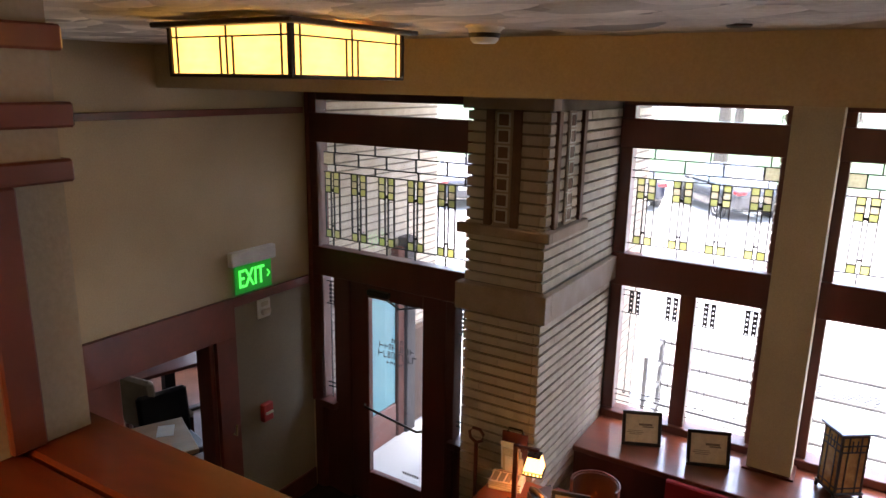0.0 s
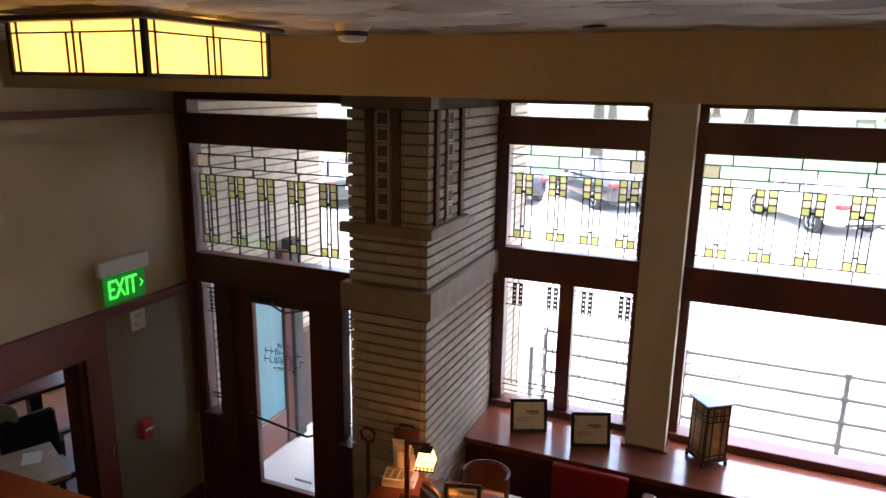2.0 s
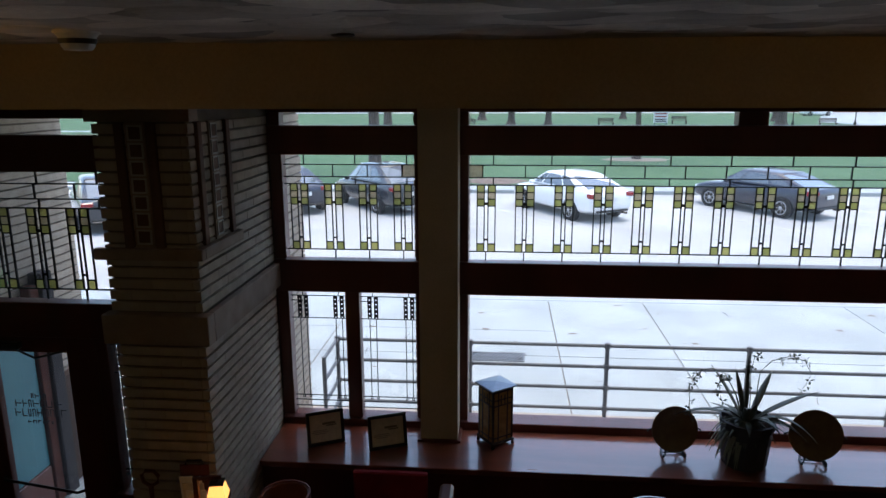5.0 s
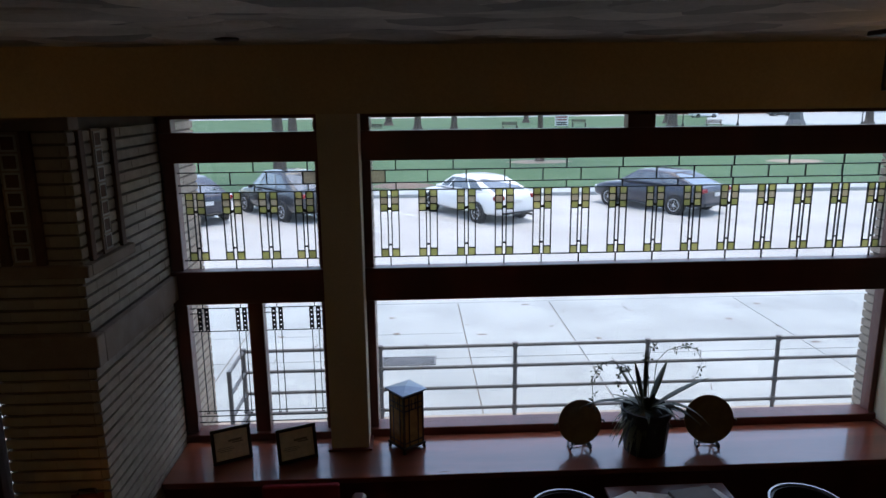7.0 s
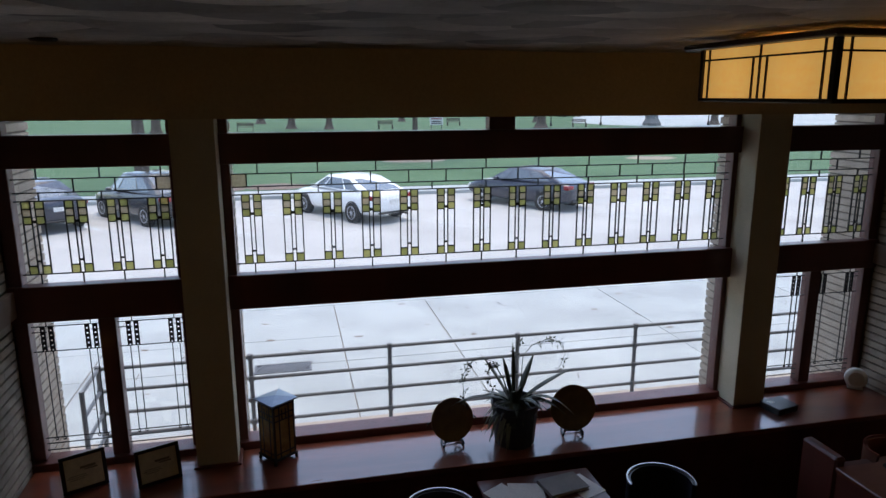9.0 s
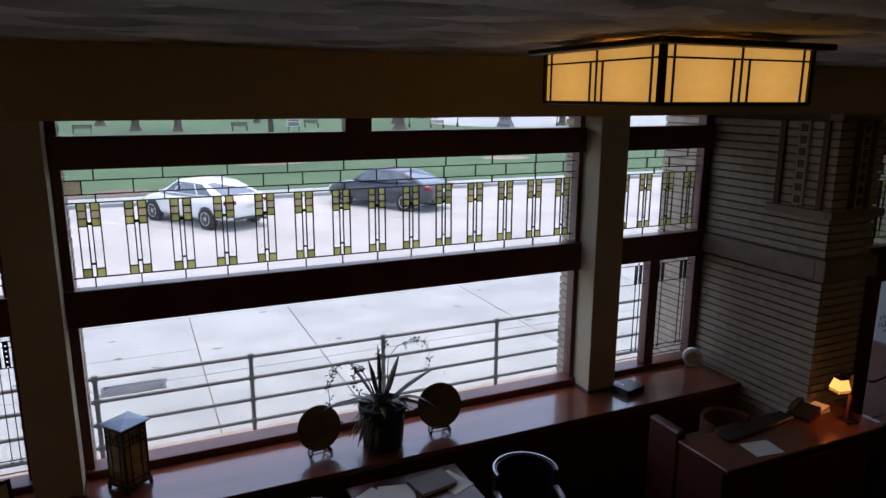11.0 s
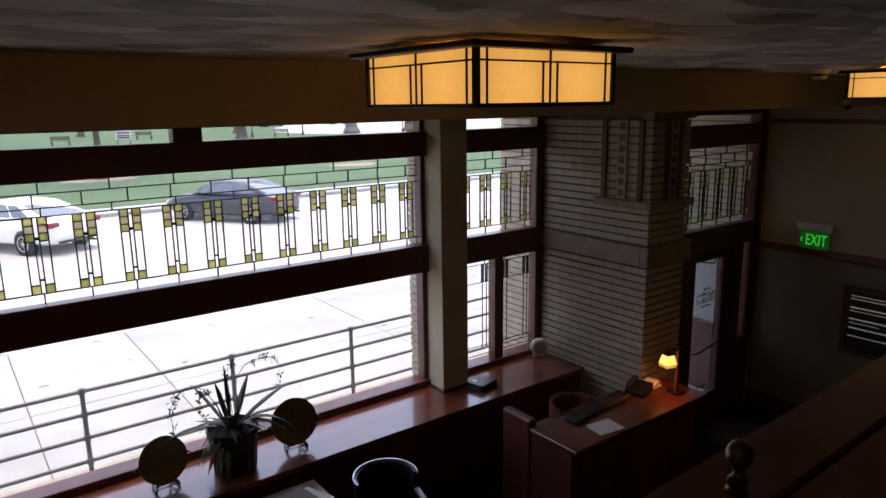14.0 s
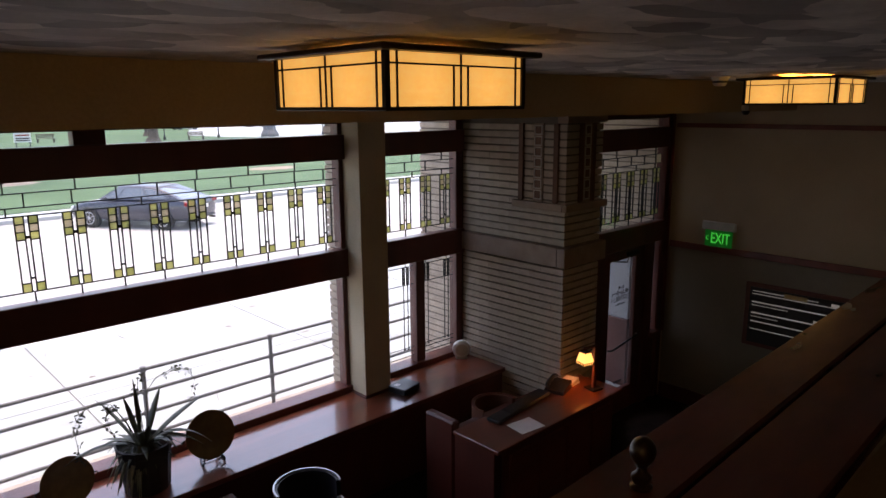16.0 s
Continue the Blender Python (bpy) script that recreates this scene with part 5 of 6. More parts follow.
def desk_lamp(m):
    t = thing("desk_lamp", "small mission desk lamp with glowing amber shade hung from an arm", "lamp", m, "desk lamps")
    part("foot", Shape().box(-0.07, 0.07, -0.07, 0.07, 0, 0.02, 0.005), BRONZE, t)
    part("post", Shape().box(-0.017, 0.017, -0.017, 0.017, 0.02, 0.50, 0.003), WOOD_DARK, t)
    part("arm", Shape().box(-0.02, 0.16, -0.012, 0.012, 0.475, 0.5, 0.003), WOOD_DARK, t)
    part("hook", Shape().tube([(0.13, 0, 0.475), (0.13, 0, 0.45)], 0.006), BRONZE, t)
    s = Shape()
    a, b, z0, z1 = 0.040, 0.064, 0.338, 0.445
    v = [(0.13 + u * r, w * r, z) for r, z in ((b, z0), (a, z1)) for u, w in ((-1, -1), (1, -1), (1, 1), (-1, 1))]
    s.add(v, [(0, 1, 5, 4), (1, 2, 6, 5), (2, 3, 7, 6), (3, 0, 4, 7)])
    sh = part("shade", s, SHADE_GLASS, t, "glowing amber glass shade")
    k = 0.066
    sk = Shape()
    for i in range(4):
        sk.box(-k, k, -k - 0.002, -k + 0.002, 0.30, 0.308, 0, pose(0.13, 0, 0.012, 0, 0, 90 * i))
        sk.box(-k, k, -k - 0.002, -k + 0.002, 0.328, 0.334, 0, pose(0.13, 0, 0.012, 0, 0, 90 * i))
        for j in range(5):
            u = -0.052 + 0.026 * j
            sk.box(u - 0.006, u + 0.006, -k - 0.002, -k + 0.002, 0.308, 0.328, 0, pose(0.13, 0, 0.012, 0, 0, 90 * i))
    part("skirt", sk, BRONZE, sh, "dark pierced lower border")
    g = Shape()
    for i in range(4):
        g.box(-k + 0.003, k - 0.003, -k + 0.004, -k + 0.006, 0.308, 0.328, 0, pose(0.13, 0, 0.012, 0, 0, 90 * i))
    part("skirt_glass", g, SHADE_GLASS, sh)
    part("cap", Shape().box(0.13 - 0.045, 0.13 + 0.045, -0.045, 0.045, 0.445, 0.455, 0.002), BRONZE, t)
    lp = new("point_light", bpy.data.lights.new("point_light", "POINT"))
    lp.data.energy, lp.data.color, lp.data.shadow_soft_size = 1.7, (1.0, 0.42, 0.12), 0.02
    lp.parent = t
    lp.location = (0.13, 0, 0.37)
    return t


desk_lamp(pose(-3.90, -1.93, 0.9, 0, 0, 12) @ Matrix.Diagonal((1, 1, 0.95, 1)))
desk_lamp(pose(3.98, -1.93, 0.9, 0, 0, 168) @ Matrix.Diagonal((1, 1, 0.95, 1)))

# west desk clutter
slip = thing("paper_sheet", "white sheet of paper on the low worktop behind the desk", "paper", pose(-3.40, -1.36, 0.73, 0, 0, 4), "papers")
part("sheet", Shape().box(-0.15, 0.15, -0.05, 0.06, 0.001, 0.003), PAPER, slip)
news = thing("newspaper_stack", "stack of folded newspapers on the desk", "newspapers", pose(-4.06, -1.72, 0.9, 0, 0, 12) @ Matrix.Scale(0.86, 4))
for i in range(4):
    part("newspaper", Shape().box(-0.14, 0.14, -0.1, 0.1, 0.02 * i, 0.02 * i + 0.018, 0.006, pose(0, 0, 0, 0, 0, rnd.uniform(-4, 4))), NEWSPRINT, news)
pr = Shape()
for i in range(4):
    pr.box(-0.12 + 0.06 * i, -0.075 + 0.06 * i, -0.085, 0.05, 0.0785, 0.0795)
pr.box(-0.12, 0.1, 0.062, 0.08, 0.0785, 0.0795)
part("print", pr, material("grey_ink", (0.16, 0.15, 0.14), None, 0.9), news, "grey bars of unreadable print")
rack = thing("brochure_stand", "wooden stand filled with brochures on the desk", "brochure stand", pose(-4.06, -1.62, 0.971, 0, 0, 6))
part("back", Shape().box(-0.1, 0.1, 0.0, 0.012, 0, 0.3, 0.003), WOOD_TRIM, rack)
part("handle", Shape().tube([(-0.06, 0.006, 0.3), (-0.05, 0.006, 0.33), (0.05, 0.006, 0.33), (0.06, 0.006, 0.3)], 0.008), BRONZE, rack)
for i in range(3):
    part("brochure", Shape().box(-0.09 + 0.02 * i, 0.06 + 0.015 * i, -0.02 - 0.012 * i, -0.012 - 0.012 * i, 0.01, 0.25 - 0.05 * i, 0.001, pose(0, 0, 0, 8, 0, 0)), PAPER if i != 1 else CREAM_PAPER, rack)
loop = thing("loop_handle_stand", "dark stand with a rounded loop handle against the pier", "stand", pose(-4.36, -1.66, 0))
part("pole", Shape().tube([(0, 0, 0.02), (0, 0, 1.13)], 0.016), WOOD_DARK, loop, smooth=True)
part("loop", Shape().tube([(0.0, 0, 1.12), (-0.05, 0, 1.15), (-0.06, 0, 1.20), (-0.03, 0, 1.235), (0.03, 0, 1.235), (0.06, 0, 1.20), (0.05, 0, 1.15), (0.0, 0, 1.12)], 0.012), WOOD_DARK, loop, smooth=True)
part("base", Shape().lathe([(0.1, 0), (0.1, 0.015), (0.02, 0.03)], 20), WOOD_DARK, loop)
picture_frame(pose(-3.535, -1.82, 0.9, 0, 0, 16), 0.13, 0.08, "picture_frame", "black framed tan card on the reception desk")


def telephone(m):
    t = thing("telephone", "black desk telephone with its handset on the cradle", "telephone", m, "telephones")
    part("body", Shape().add([(-0.09, -0.1, 0), (0.09, -0.1, 0), (0.09, 0.1, 0), (-0.09, 0.1, 0), (-0.085, -0.095, 0.025), (0.085, -0.095, 0.025), (0.085, 0.095, 0.07), (-0.085, 0.095, 0.07)], [(0, 3, 2, 1), (4, 5, 6, 7), (0, 1, 5, 4), (1, 2, 6, 5), (2, 3, 7, 6), (3, 0, 4, 7)]), BLACK, t)
    part("handset", Shape().tube([(-0.06, -0.1, 0.06), (-0.06, -0.06, 0.085), (-0.06, 0.04, 0.1), (-0.06, 0.09, 0.085)], 0.02, 10), BLACK, t, smooth=True)
    part("keypad", Shape().box(-0.02, 0.075, -0.08, 0.0, 0.0, 0.004, 0.001, pose(0, 0, 0.032, 13, 0, 0)), STEEL_GREY, t)
    return t


telephone(pose(-3.70, -1.80, 0.9, 0, 0, 60) @ Matrix.Scale(1.15, 4))
telephone(pose(3.70, -1.69, 0.9, 0, 0, -75) @ Matrix.Scale(1.2, 4))
kb = thing("computer_keyboard", "long black keyboard lying on the desk", "keyboard", pose(3.10, -1.69, 0.9, 0, 0, 5.8))
part("body", Shape().box(-0.44, 0.44, -0.075, 0.075, 0, 0.035, 0.01), BLACK, kb)
for i in range(5):
    part("key_row", Shape().box(-0.225, 0.225, -0.06 + 0.025 * i, -0.04 + 0.025 * i, 0.035, 0.041, 0.002), BLACK, kb)
sheet = thing("paper_sheet", "white sheet of paper lying on the desk", "paper", pose(2.84, -1.98, 0.9, 0, 0, -8), "papers")
part("sheet", Shape().box(-0.14, 0.14, -0.11, 0.11, 0.001, 0.003), PAPER, sheet)
pads = thing("notepad_stack", "short stack of pale leaflets by the desk lamp", "leaflets", pose(3.9, -1.68, 0.9, 0, 0, 5))
for i in range(3):
    part("leaflet", Shape().box(-0.1, 0.1, -0.07, 0.07, 0.018 * i, 0.018 * i + 0.016, 0.003, pose(0, 0, 0, 0, 0, 5 * i)), PAPER if i != 1 else CREAM_PAPER, pads)


# ---- dining room seen through the doorway ----
solid("dining_floor", Shape().box(-12, -6.202, -7, -0.2, -0.2, 0.0), material("reddish_floor", (0.14, 0.075, 0.06), (0.10, 0.055, 0.045), 0.4, scale=4), "reddish dining room floor", "floor")
solid("dining_ceiling", Shape().box(-12, -6.322, -7, -0.2, 2.9, 3.1), PLASTER, "plain plaster dining room ceiling", "ceiling")
solid("dining_wall_south", Shape().box(-12, -6.322, -7.2, -7, -0.2, 3.1), PLASTER, "plain plaster dining room wall", "wall")
solid("dining_wall_north", Shape().box(-12, -9.6, -0.2, 0, -0.2, 3.1).box(-8.3, -6.322, -0.2, 0, -0.2, 3.1).box(-9.6, -8.3, -0.2, 0, 2.3, 3.1).box(-9.6, -8.3, -0.2, 0, -0.2, 0.6), PLASTER, "plaster dining room wall with a wide window opening", "wall")
solid("dining_wall_west", Shape().box(-12.2, -12, -7.2, 0, -0.2, 3.1), PLASTER, "plain plaster dining room wall", "wall")


def dining_table(m, mat, label):
    t = thing("dining_table", label, "table", m)
    part("tabletop", Shape().box(-0.45, 0.45, -0.4, 0.4, 0.71, 0.75, 0.006), mat, t)
    part("column", Shape().box(-0.05, 0.05, -0.05, 0.05, 0.04, 0.71), BLACK, t)
    part("foot", Shape().box(-0.35, 0.35, -0.04, 0.04, 0, 0.04, 0.01).box(-0.04, 0.04, -0.35, 0.35, 0, 0.039, 0.01), BLACK, t)


def dining_chair(m, mat, label):
    t = thing("dining_chair", label, "chair", m)
    part("seat", Shape().box(-0.23, 0.23, -0.22, 0.22, 0.40, 0.47, 0.02), mat, t)
    part("backrest", Shape().box(-0.24, 0.24, -0.04, 0.04, 0.0, 0.55, 0.03, pose(0, 0.21, 0.44, -8, 0, 0)), mat, t)
    for ux in (-0.2, 0.2):
        for uy in (-0.19, 0.19):
            part("leg", Shape().box(ux - 0.02, ux + 0.02, uy - 0.02, uy + 0.02, 0, 0.4, 0.003), WOOD_DARK, t)


dining_table(pose(-6.98, -2.62, 0, 0, 0, -25) @ Matrix.Diagonal((0.72, 0.80, 1, 1)), OAK, "light wood dining table near the doorway")
dining_table(pose(-8.50, -1.36, 0, 0, 0, 77) @ Matrix.Diagonal((1.15, 1.1, 1, 1)), WOOD_DARK, "dark dining table under the window")
dining_chair(pose(-7.85, -1.94, 0, 0, 0, 187) @ Matrix.Diagonal((1.1, 1, 1.0, 1)), CREAM_CLOTH, "cream upholstered dining chair")
dining_chair(pose(-7.30, -2.15, 0, 0, 0, 77) @ Matrix.Diagonal((1, 1, 0.86, 1)), LEATHER_DARK, "black leather dining chair")
dining_chair(pose(-8.42, -2.02, 0, 0, 0, 160), LEATHER_DARK, "black leather dining chair pushed to the dark table")
dining_chair(pose(-7.72, -1.02, 0, 0, 0, -80), LEATHER_DARK, "black leather dining chair by the window")
menu = thing("menu_card", "pale folded menu card on the light dining table", "menu", pose(-7.03, -2.44, 0.751, 0, 0, -40))
part("sheet", Shape().box(-0.1, 0.1, -0.07, 0.07, 0, 0.003), PAPER, menu)


# ---- parked cars ----
def car(m, paint, label, tall=0.0):
    """A saloon; local x points forward. Lofted body, glasshouse, wheels."""
    t = thing("parked_car", label, "car", m, "parked cars")
    st = [(-2.36, 0.42, 0.80, 0.70), (-2.30, 0.30, 0.98, 0.80), (-1.95, 0.24, 1.03, 0.88), (-1.2, 0.22, 1.00, 0.91), (-0.3, 0.20, 0.96, 0.92), (0.7, 0.20, 0.95, 0.91), (1.3, 0.22, 0.90, 0.89), (1.9, 0.24, 0.82, 0.86), (2.25, 0.28, 0.70, 0.76), (2.36, 0.38, 0.58, 0.62)]
    s, n = Shape(), 12
    for x, z0, z1, w in st:
        z1 += tall * 0.2
        prof = [(0, z0), (0.8 * w, z0), (0.97 * w, z0 + 0.10), (w, z0 + 0.28 * (z1 - z0) + 0.06), (0.985 * w, z0 + 0.72 * (z1 - z0)), (0.93 * w, z1 - 0.05), (0.8 * w, z1), (0, z1 + 0.025)]
        ring = [(x, y, z) for y, z in prof] + [(x, -y, z) for y, z in prof[-2:0:-1]]
        s.v += ring
    k = 14
    for i in range(len(st) - 1):
        s.f += [(i * k + j, i * k + (j + 1) % k, (i + 1) * k + (j + 1) % k, (i + 1) * k + j) for j in range(k)]
    s.f += [tuple(range(k)), tuple(range((len(st) - 1) * k, len(st) * k))]
    body = part("body", s, paint, t, smooth=True)
    md = body.modifiers.new("round", "SUBSURF")
    md.levels = md.render_levels = 1
    zr, zb = 1.40 + tall, 0.99 + tall * 0.2
    gl = Shape()
    top = [(-1.05, zr - 0.03, 0.60), (-0.5, zr, 0.63), (0.1, zr, 0.62), (0.45, zr - 0.03, 0.60)]
    low = [(-1.95, zb, 0.76), (-0.9, zb - 0.02, 0.82), (0.4, zb - 0.03, 0.82), (1.15, zb - 0.05, 0.74)]
    for (xt, zt, wt), (xl, zl, wl) in zip(top, low):
        gl.v += [(xl, wl, zl), (xt, wt, zt - 0.05), (xt, wt * 0.86, zt), (xt, -wt * 0.86, zt), (xt, -wt, zt - 0.05), (xl, -wl, zl)]
    for i in range(3):
        for j in range(5):
            gl.f.append((6 * i + j, 6 * i + j + 1, 6 * i + 7 + j, 6 * i + 6 + j))
    gl.f += [tuple(range(6)), tuple(range(18, 24))]
    part("roof", gl, paint, t, smooth=True)

    def quad(p, off):
        v = [Vector(q) for q in p]
        nrm = (v[1] - v[0]).cross(v[3] - v[0]).normalized()
        c = sum(v, Vector()) / 4
        if nrm.dot(c - Vector((0, 0, 0.8))) < 0:
            nrm = -nrm
        a = [q + nrm * off for q in v]
        b = [q - nrm * 0.01 for q in v]
        return Shape().add(a + b, [(0, 1, 2, 3), (7, 6, 5, 4), (0, 4, 5, 1), (1, 5, 6, 2), (2, 6, 7, 3), (3, 7, 4, 0)])
    mix = lambda a, b, u: tuple(a[i] + (b[i] - a[i]) * u for i in range(3))
    V = gl.v
    part("rear_window", quad([mix(V[0], V[5], 0.1), mix(V[0], V[5], 0.9), mix(V[1], V[4], 0.95), mix(V[1], V[4], 0.05)], 0.012), CAR_GLASS, t)
    part("windscreen", quad([mix(V[18], V[23], 0.08), mix(V[18], V[23], 0.92), mix(V[19], V[22], 0.95), mix(V[19], V[22], 0.05)], 0.012), CAR_GLASS, t)
    for e in (0, 1):
        lo_, hi_ = (0, 1) if not e else (5, 4)
        for i, (u0, u1) in ((0, (0.35, 0.96)), (1, (0.04, 0.96)), (2, (0.04, 0.72))):
            p0, p1 = mix(V[6 * i + lo_], V[6 * i + 6 + lo_], u0), mix(V[6 * i + lo_], V[6 * i + 6 + lo_], u1)
            q0, q1 = mix(V[6 * i + hi_], V[6 * i + 6 + hi_], u0), mix(V[6 * i + hi_], V[6 * i + 6 + hi_], u1)
            part("side_window", quad([mix(p0, q0, 0.1), mix(p1, q1, 0.1), mix(p1, q1, 0.92), mix(p0, q0, 0.92)], 0.012), CAR_GLASS, t)
    for e in (-1, 1):
        part("tail_light", Shape().box(-2.345, -2.1, e * 0.5, e * 0.83, 0.78 + tall * 0.2, 0.92 + tall * 0.2, 0.03), TAIL, t, "red tail light")
        part("headlight", Shape().box(2.05, 2.26, e * 0.5, e * 0.74, 0.56, 0.68, 0.03), RIM, t)
        part("mirror", Shape().box(0.62, 0.78, e * 0.9, e * 1.06, 0.94, 1.06, 0.03), paint, t)
        for i, x in enumerate((-0.5, 0.35)):
            part("door_handle", Shape().box(x - 0.25, x - 0.08, e * 0.905, e * 0.935, 0.80, 0.83, 0.008), paint, t)
    part("bumper_strip", Shape().box(-2.385, -2.30, -0.6, 0.6, 0.34, 0.40, 0.015), BLACK, t)
    part("plate", Shape().box(-2.39, -2.36, -0.17, 0.17, 0.66, 0.78, 0.004), WHITE, t, "plain pale plate")
    part("exhaust", Shape().tube([(-2.42, -0.5, 0.28), (-2.2, -0.5, 0.28)], 0.035), BRONZE, t)
    for x in (-1.36, 1.4):
        for e in (-1, 1):
            w = part("wheel", Shape().lathe([(0.19, -0.09), (0.3, -0.1), (0.325, -0.07), (0.325, 0.07), (0.3, 0.1), (0.19, 0.09)], 28), TYRE, t, "black tyre", True, Matrix.Translation((x, e * 0.85, 0.325)) @ pose(0, 0, 0, -90 * e, 0, 0))
            part("rim", Shape().lathe([(0.2, 0.06), (0.215, 0.098), (0.195, 0.1), (0.185, 0.075)], 28, close=False), RIM, w, smooth=True)
            part("hub", Shape().lathe([(0.01, 0.094), (0.055, 0.092), (0.06, 0.07)], 14), RIM, w, smooth=True)
            part("backing", Shape().lathe([(0.01, 0.05), (0.2, 0.05), (0.2, 0.055), (0.01, 0.06)], 20), BLACK, w)
            for j in range(7):
                part("spoke", Shape().box(0.04, 0.2, -0.016, 0.016, 0.07, 0.09, 0.004, pose(0, 0, 0, 0, 0, j * 360 / 7)), RIM, w)
            part("wheel_arch", Shape().lathe([(0.335, -0.10), (0.365, -0.10), (0.365, 0.072), (0.335, 0.072)], 24, close=False), BLACK, w)
    return t


ZS = Z_STREET
car(pose(0.2, 17.5, ZS, 0, 0, 120.5), PAINT_WHITE, "white two-door car parked at an angle to the park")
car(pose(6.82, 18.3, ZS, 0, 0, 124), PAINT_NAVY, "dark navy saloon parked at an angle to the park")
car(pose(-6.3, 18.3, ZS, 0, 0, 128), PAINT_GREY, "charcoal car parked at an angle by the kerb", 0.16)
car(pose(-9.75, 18.0, ZS, 0, 0, 126), PAINT_NAVY, "dark car parked beside the charcoal one", 0.04)
car(pose(-14.46, 14.66, ZS, 0, 0, 127), PAINT_GREY, "charcoal car parked beyond the entrance porch", 0.12)
car(pose(62.0, 112.0, -0.05, 0, 0, 175), PAINT_GREY, "dark car on the street beyond the park")
car(pose(47.0, 109.0, -0.05, 0, 0, 5), PAINT_WHITE, "pale car on the street beyond the park")


# ---- the park ----
def tree(x, y, r, h, seed, z=-0.02):
    t = thing("park_tree", "tall park tree with a grey furrowed trunk", "tree", pose(x, y, z), "park trees")
    q = random.Random(seed)
    s = Shape()
    s.tube([(0, 0, 0), (0.02, 0, 0.25), (0.03, 0.02, 1.5), (0.0, 0.05, 3.2), (0.05, 0, h * 0.55)], r * 1.15, 12, r * 0.55)
    s.lathe([(r * 1.7, 0), (r * 1.35, 0.18), (r * 1.12, 0.5)], 12)
    tips = []
    for i in range(9):
        a, z0 = i * 2.4 + q.uniform(-0.3, 0.3), h * q.uniform(0.38, 0.55)
        l = h * q.uniform(0.22, 0.38)
        e = (l * math.cos(a), l * math.sin(a), z0 + l * q.uniform(0.6, 1.1))
        s.tube([(0, 0, z0), (e[0] * 0.5, e[1] * 0.5, z0 + (e[2] - z0) * 0.4), e], r * 0.32, 6, r * 0.06)
        tips += [e, (e[0] * 0.65, e[1] * 0.65, z0 + (e[2] - z0) * 0.6)]
    part("trunk", s, BARK, t, smooth=True)
    c = Shape()
    for e in tips:
        for _ in range(60):
            d = Vector((q.gauss(0, 1), q.gauss(0, 1), q.gauss(0, 0.7))) * h * 0.075
            m = Matrix.Translation(Vector(e) + d) @ Euler((q.uniform(0, 6), q.uniform(0, 6), q.uniform(0, 6))).to_matrix().to_4x4()
            u = q.uniform(0.12, 0.28)
            c.add([(-u, 0, 0), (0, -u * 0.5, 0.03), (u, 0, 0), (0, u * 0.5, 0.03)], [(0, 1, 2, 3)], m)
    part("crown", c, FOLIAGE, t)
    return t


for i, (x, y, r, h) in enumerate(((-7.95, 26.0, 0.33, 11), (5.6, 34.5, 0.2, 8), (-1.1, 77, 0.45, 12), (3.1, 75, 0.4, 12), (27.3, 71, 0.6, 13), (-14, 66, 0.5, 13), (-5.0, 92, 0.5, 13), (33, 88, 0.4, 11), (15, 96, 0.4, 11), (52, 74, 0.5, 12), (-24, 45, 0.4, 12))):
    tree(x, y, r, h, i)


def bed(x, y, w, h, label, mat):
    s, q = Shape(), random.Random(int(x * 10))
    n = 20
    s.v = [(x, y, 0.05)] + [(x + w * q.uniform(0.85, 1.1) * math.cos(2 * math.pi * i / n), y + h * q.uniform(0.85, 1.1) * math.sin(2 * math.pi * i / n), -0.015) for i in range(n)]
    s.f = [(0, 1 + i, 1 + (i + 1) % n) for i in range(n)]
    solid("planting_bed", s, mat, label, "planting bed")


bed(5.6, 34.5, 1.9, 1.2, "pale mulch ring round a park tree", STONE)
bed(20.0, 32.8, 1.7, 1.1, "pale stony planting bed in the lawn", STONE)
bed(-2.3, 24.3, 1.3, 1.1, "brown mulch bed beside the path", MULCH)
bed(-4.5, 24.0, 1.0, 0.9, "brown mulch patch beside the path", MULCH)
sg = thing("park_sign", "white park sign with dark bars on two posts", "sign", pose(14.9, 71.4, -0.02))
part("panel", Shape().box(-0.75, 0.75, -0.04, 0.04, 0.5, 1.7, 0.01), WHITE, sg)
for z in (1.42, 1.12, 0.82, 0.62):
    part("bar", Shape().box(-0.6, 0.6, -0.06, -0.045, z, z + 0.12), TAIL if z > 1 else BLACK, sg)
for x in (-0.6, 0.6):
    part("post", Shape().box(x - 0.05, x + 0.05, -0.03, 0.03, 0, 0.5), STEEL_GREY, sg)


def bench(m):
    t = thing("park_bench", "dark slatted park bench on the lawn", "bench", m, "park benches")
    for k in range(4):
        part("slat", Shape().box(-0.9, 0.9, -0.25 + 0.13 * k, -0.15 + 0.13 * k, 0.42, 0.46, 0.005), BARK, t)
    for k in range(3):
        part("slat", Shape().box(-0.9, 0.9, 0.27, 0.31, 0.55 + 0.14 * k, 0.65 + 0.14 * k, 0.005), BARK, t)
    for e in (-0.8, 0.8):
        part("support", Shape().box(e - 0.03, e + 0.03, -0.25, 0.31, 0, 0.42).box(e - 0.03, e + 0.03, 0.312, 0.36, 0.0, 0.95), IRON, t)


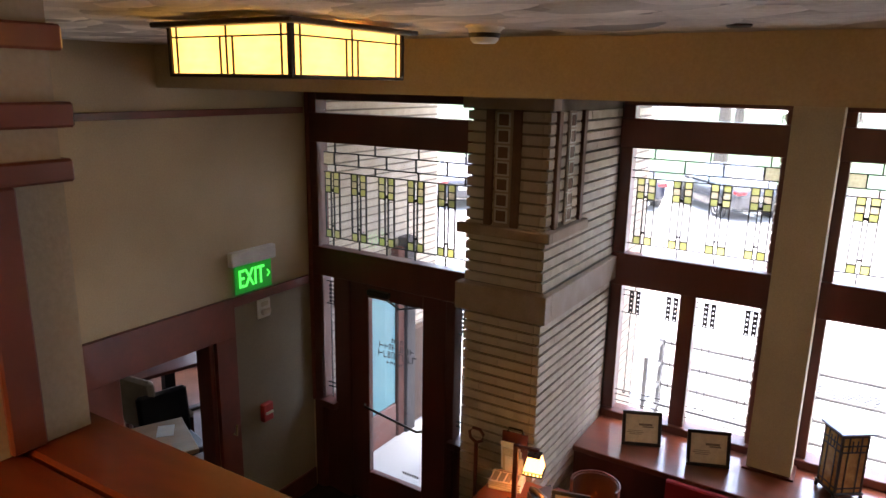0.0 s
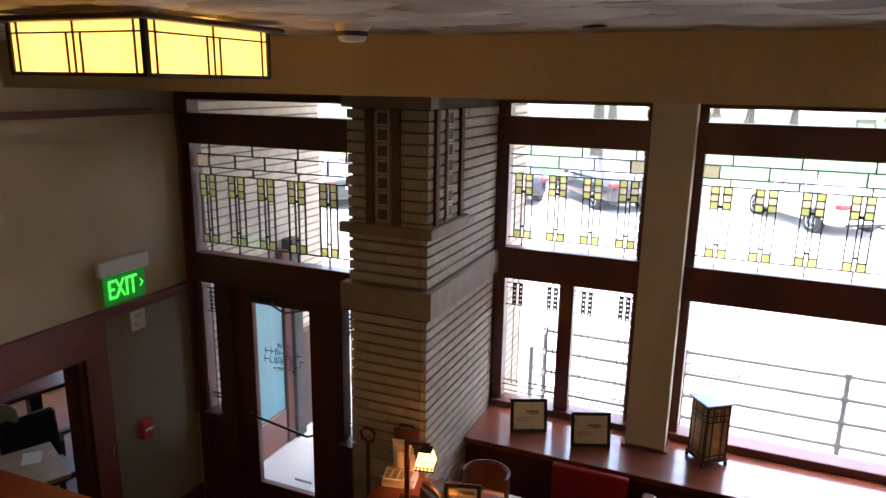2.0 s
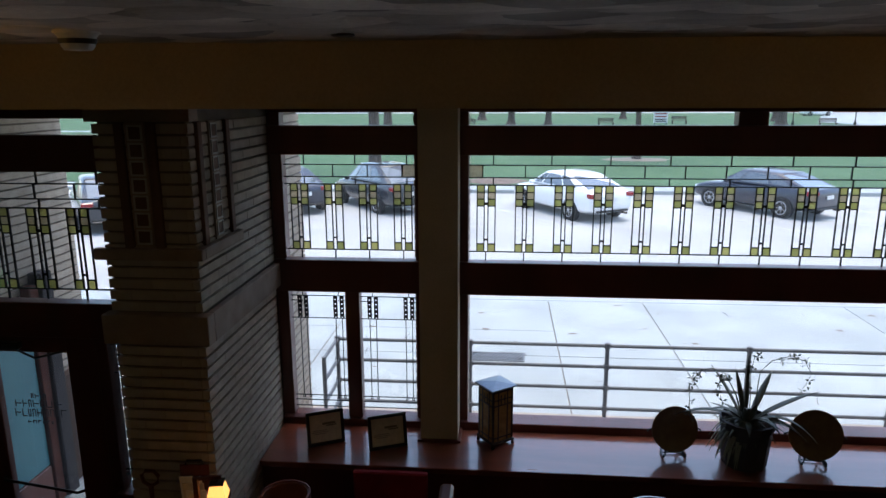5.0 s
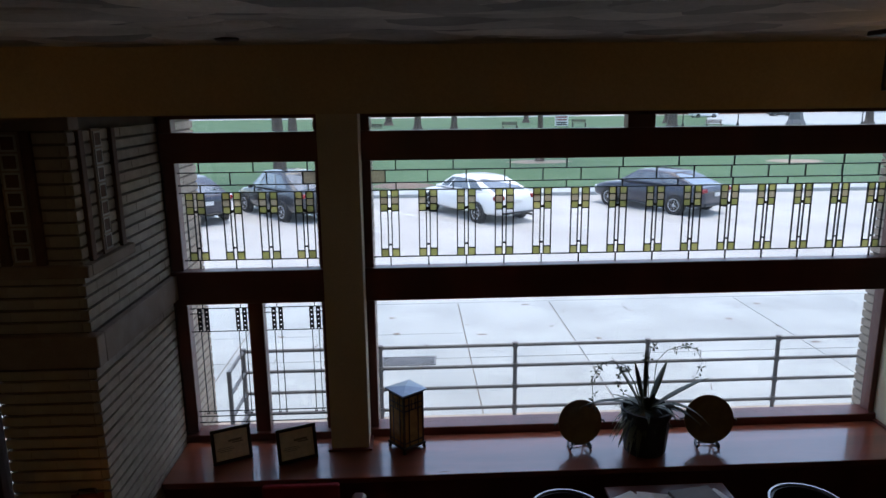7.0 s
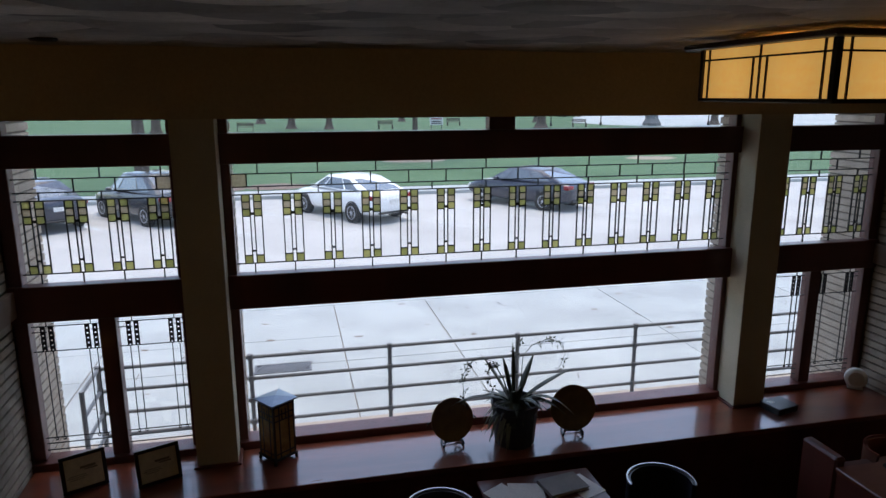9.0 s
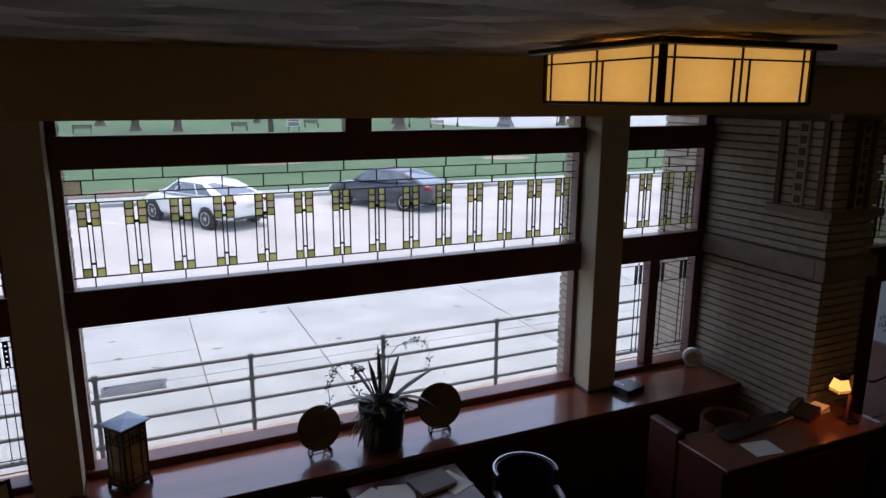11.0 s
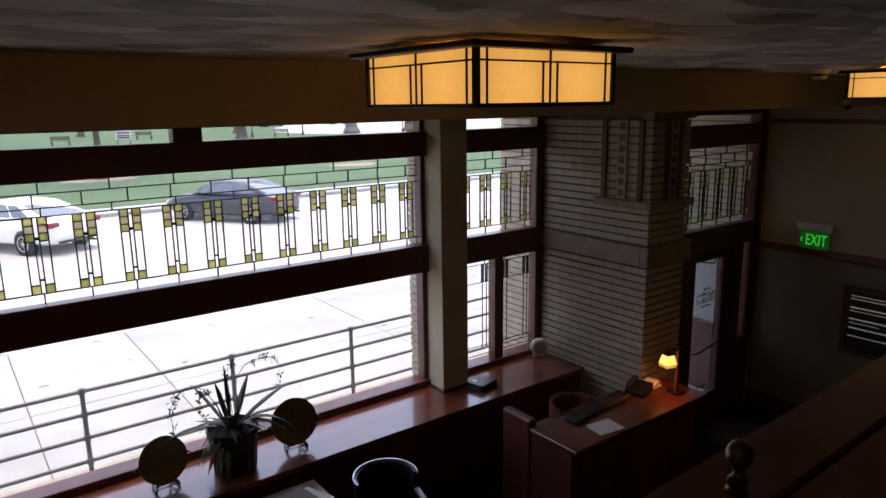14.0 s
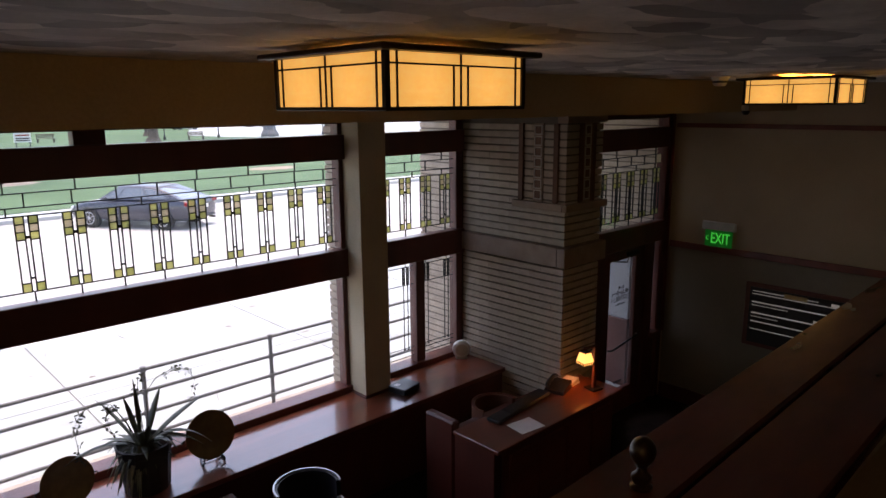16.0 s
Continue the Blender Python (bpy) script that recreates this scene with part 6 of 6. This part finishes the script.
for x, y, rz in ((-6, 72, 0), (9.5, 74, 5), (33, 73, -8), (19, 80, 0), (-11, 80, 0)):
    bench(pose(x, y, -0.02, 0, 0, rz))
pz = [(60.0, 68.5), (150.0, 66.5), (150.0, 123.9), (54.0, 123.9), (46.0, 105.0), (37.5, 86.0), (38.7, 77.5), (42.0, 71.5)]
plaza = Shape()
plaza.v = [(x, y, 0.0) for x, y in pz] + [(x, y, -0.1) for x, y in pz]
plaza.f = [tuple(range(8)), tuple(range(15, 7, -1))] + [(i, 8 + i, 8 + (i + 1) % 8, (i + 1) % 8) for i in range(8)]
solid("plaza", plaza, CONCRETE, "pale paved plaza and street beyond the lawn", "pavement")
mon = thing("stone_monument", "low grey stone monument with a sloping top", "monument", pose(40.9, 70, -0.02))
part("block", Shape().lathe([(1.1, 0), (1.1, 0.5), (0.8, 1.0), (0.62, 1.9), (0.3, 2.2)], 8), STEEL_GREY, mon)
part("step", Shape().lathe([(1.5, 0), (1.5, 0.2), (1.1, 0.2)], 8), CONCRETE, mon)
for x, y in ((30.5, 76), (37.2, 76), (44.5, 78), (50.5, 73)):
    lp = thing("park_lamp_post", "slim black lamp post at the edge of the park", "lamp post", pose(x, y, -0.02), "park lamp posts")
    part("pole", Shape().tube([(0, 0, 0), (0, 0, 3.6)], 0.07, 8, 0.05), BLACK, lp)
    part("base", Shape().lathe([(0.16, 0), (0.16, 0.3), (0.08, 0.5)], 10), BLACK, lp)
    part("globe", Shape().lathe([(0.05, 3.6), (0.2, 3.7), (0.24, 3.9), (0.15, 4.1), (0.02, 4.15)], 12), WHITE, lp, smooth=True)


def house(x, y, w, d, h, wall, label):
    t = thing("far_house", label, "house", pose(x, y, -0.05))
    part("wall", Shape().box(-w / 2, w / 2, 0, d, 0, h), wall, t)
    part("roof", Shape().add([(-w / 2 - 0.4, -0.4, h), (w / 2 + 0.4, -0.4, h), (w / 2 + 0.4, d + 0.4, h), (-w / 2 - 0.4, d + 0.4, h), (-w / 2 - 0.4, d / 2, h + 2.5), (w / 2 + 0.4, d / 2, h + 2.5)], [(0, 1, 2, 3), (0, 4, 5, 1), (2, 5, 4, 3), (0, 3, 4), (1, 5, 2)]), BARK, t)
    n = max(3, int(w / 2.6))
    for f in range(int(h // 3)):
        for i in range(n):
            cx = -w / 2 + (i + 0.5) * w / n
            wn = part("window", Shape().box(cx - 0.55, cx + 0.55, -0.08, 0.02, 0.9 + 3 * f, 2.3 + 3 * f, 0.02), WHITE, t)
            part("pane", Shape().box(cx - 0.47, cx + 0.47, -0.1, -0.08, 0.98 + 3 * f, 2.22 + 3 * f), CAR_GLASS, wn)


BRICK_FAR = material("far_red_brick", (0.28, 0.13, 0.09), None, 0.9)
house(-36, 130, 22, 10, 6.5, WHITE, "long white two-storey house beyond the park")
house(-8, 134, 16, 10, 6.5, BRICK_FAR, "red brick house beyond the park")
house(22, 132, 20, 10, 6.5, CONCRETE, "pale two-storey building beyond the park")
house(60, 130, 26, 10, 9.5, BRICK_FAR, "red brick three-storey building beyond the park")
house(100, 126, 26, 10, 6.5, WHITE, "white building far along the park")
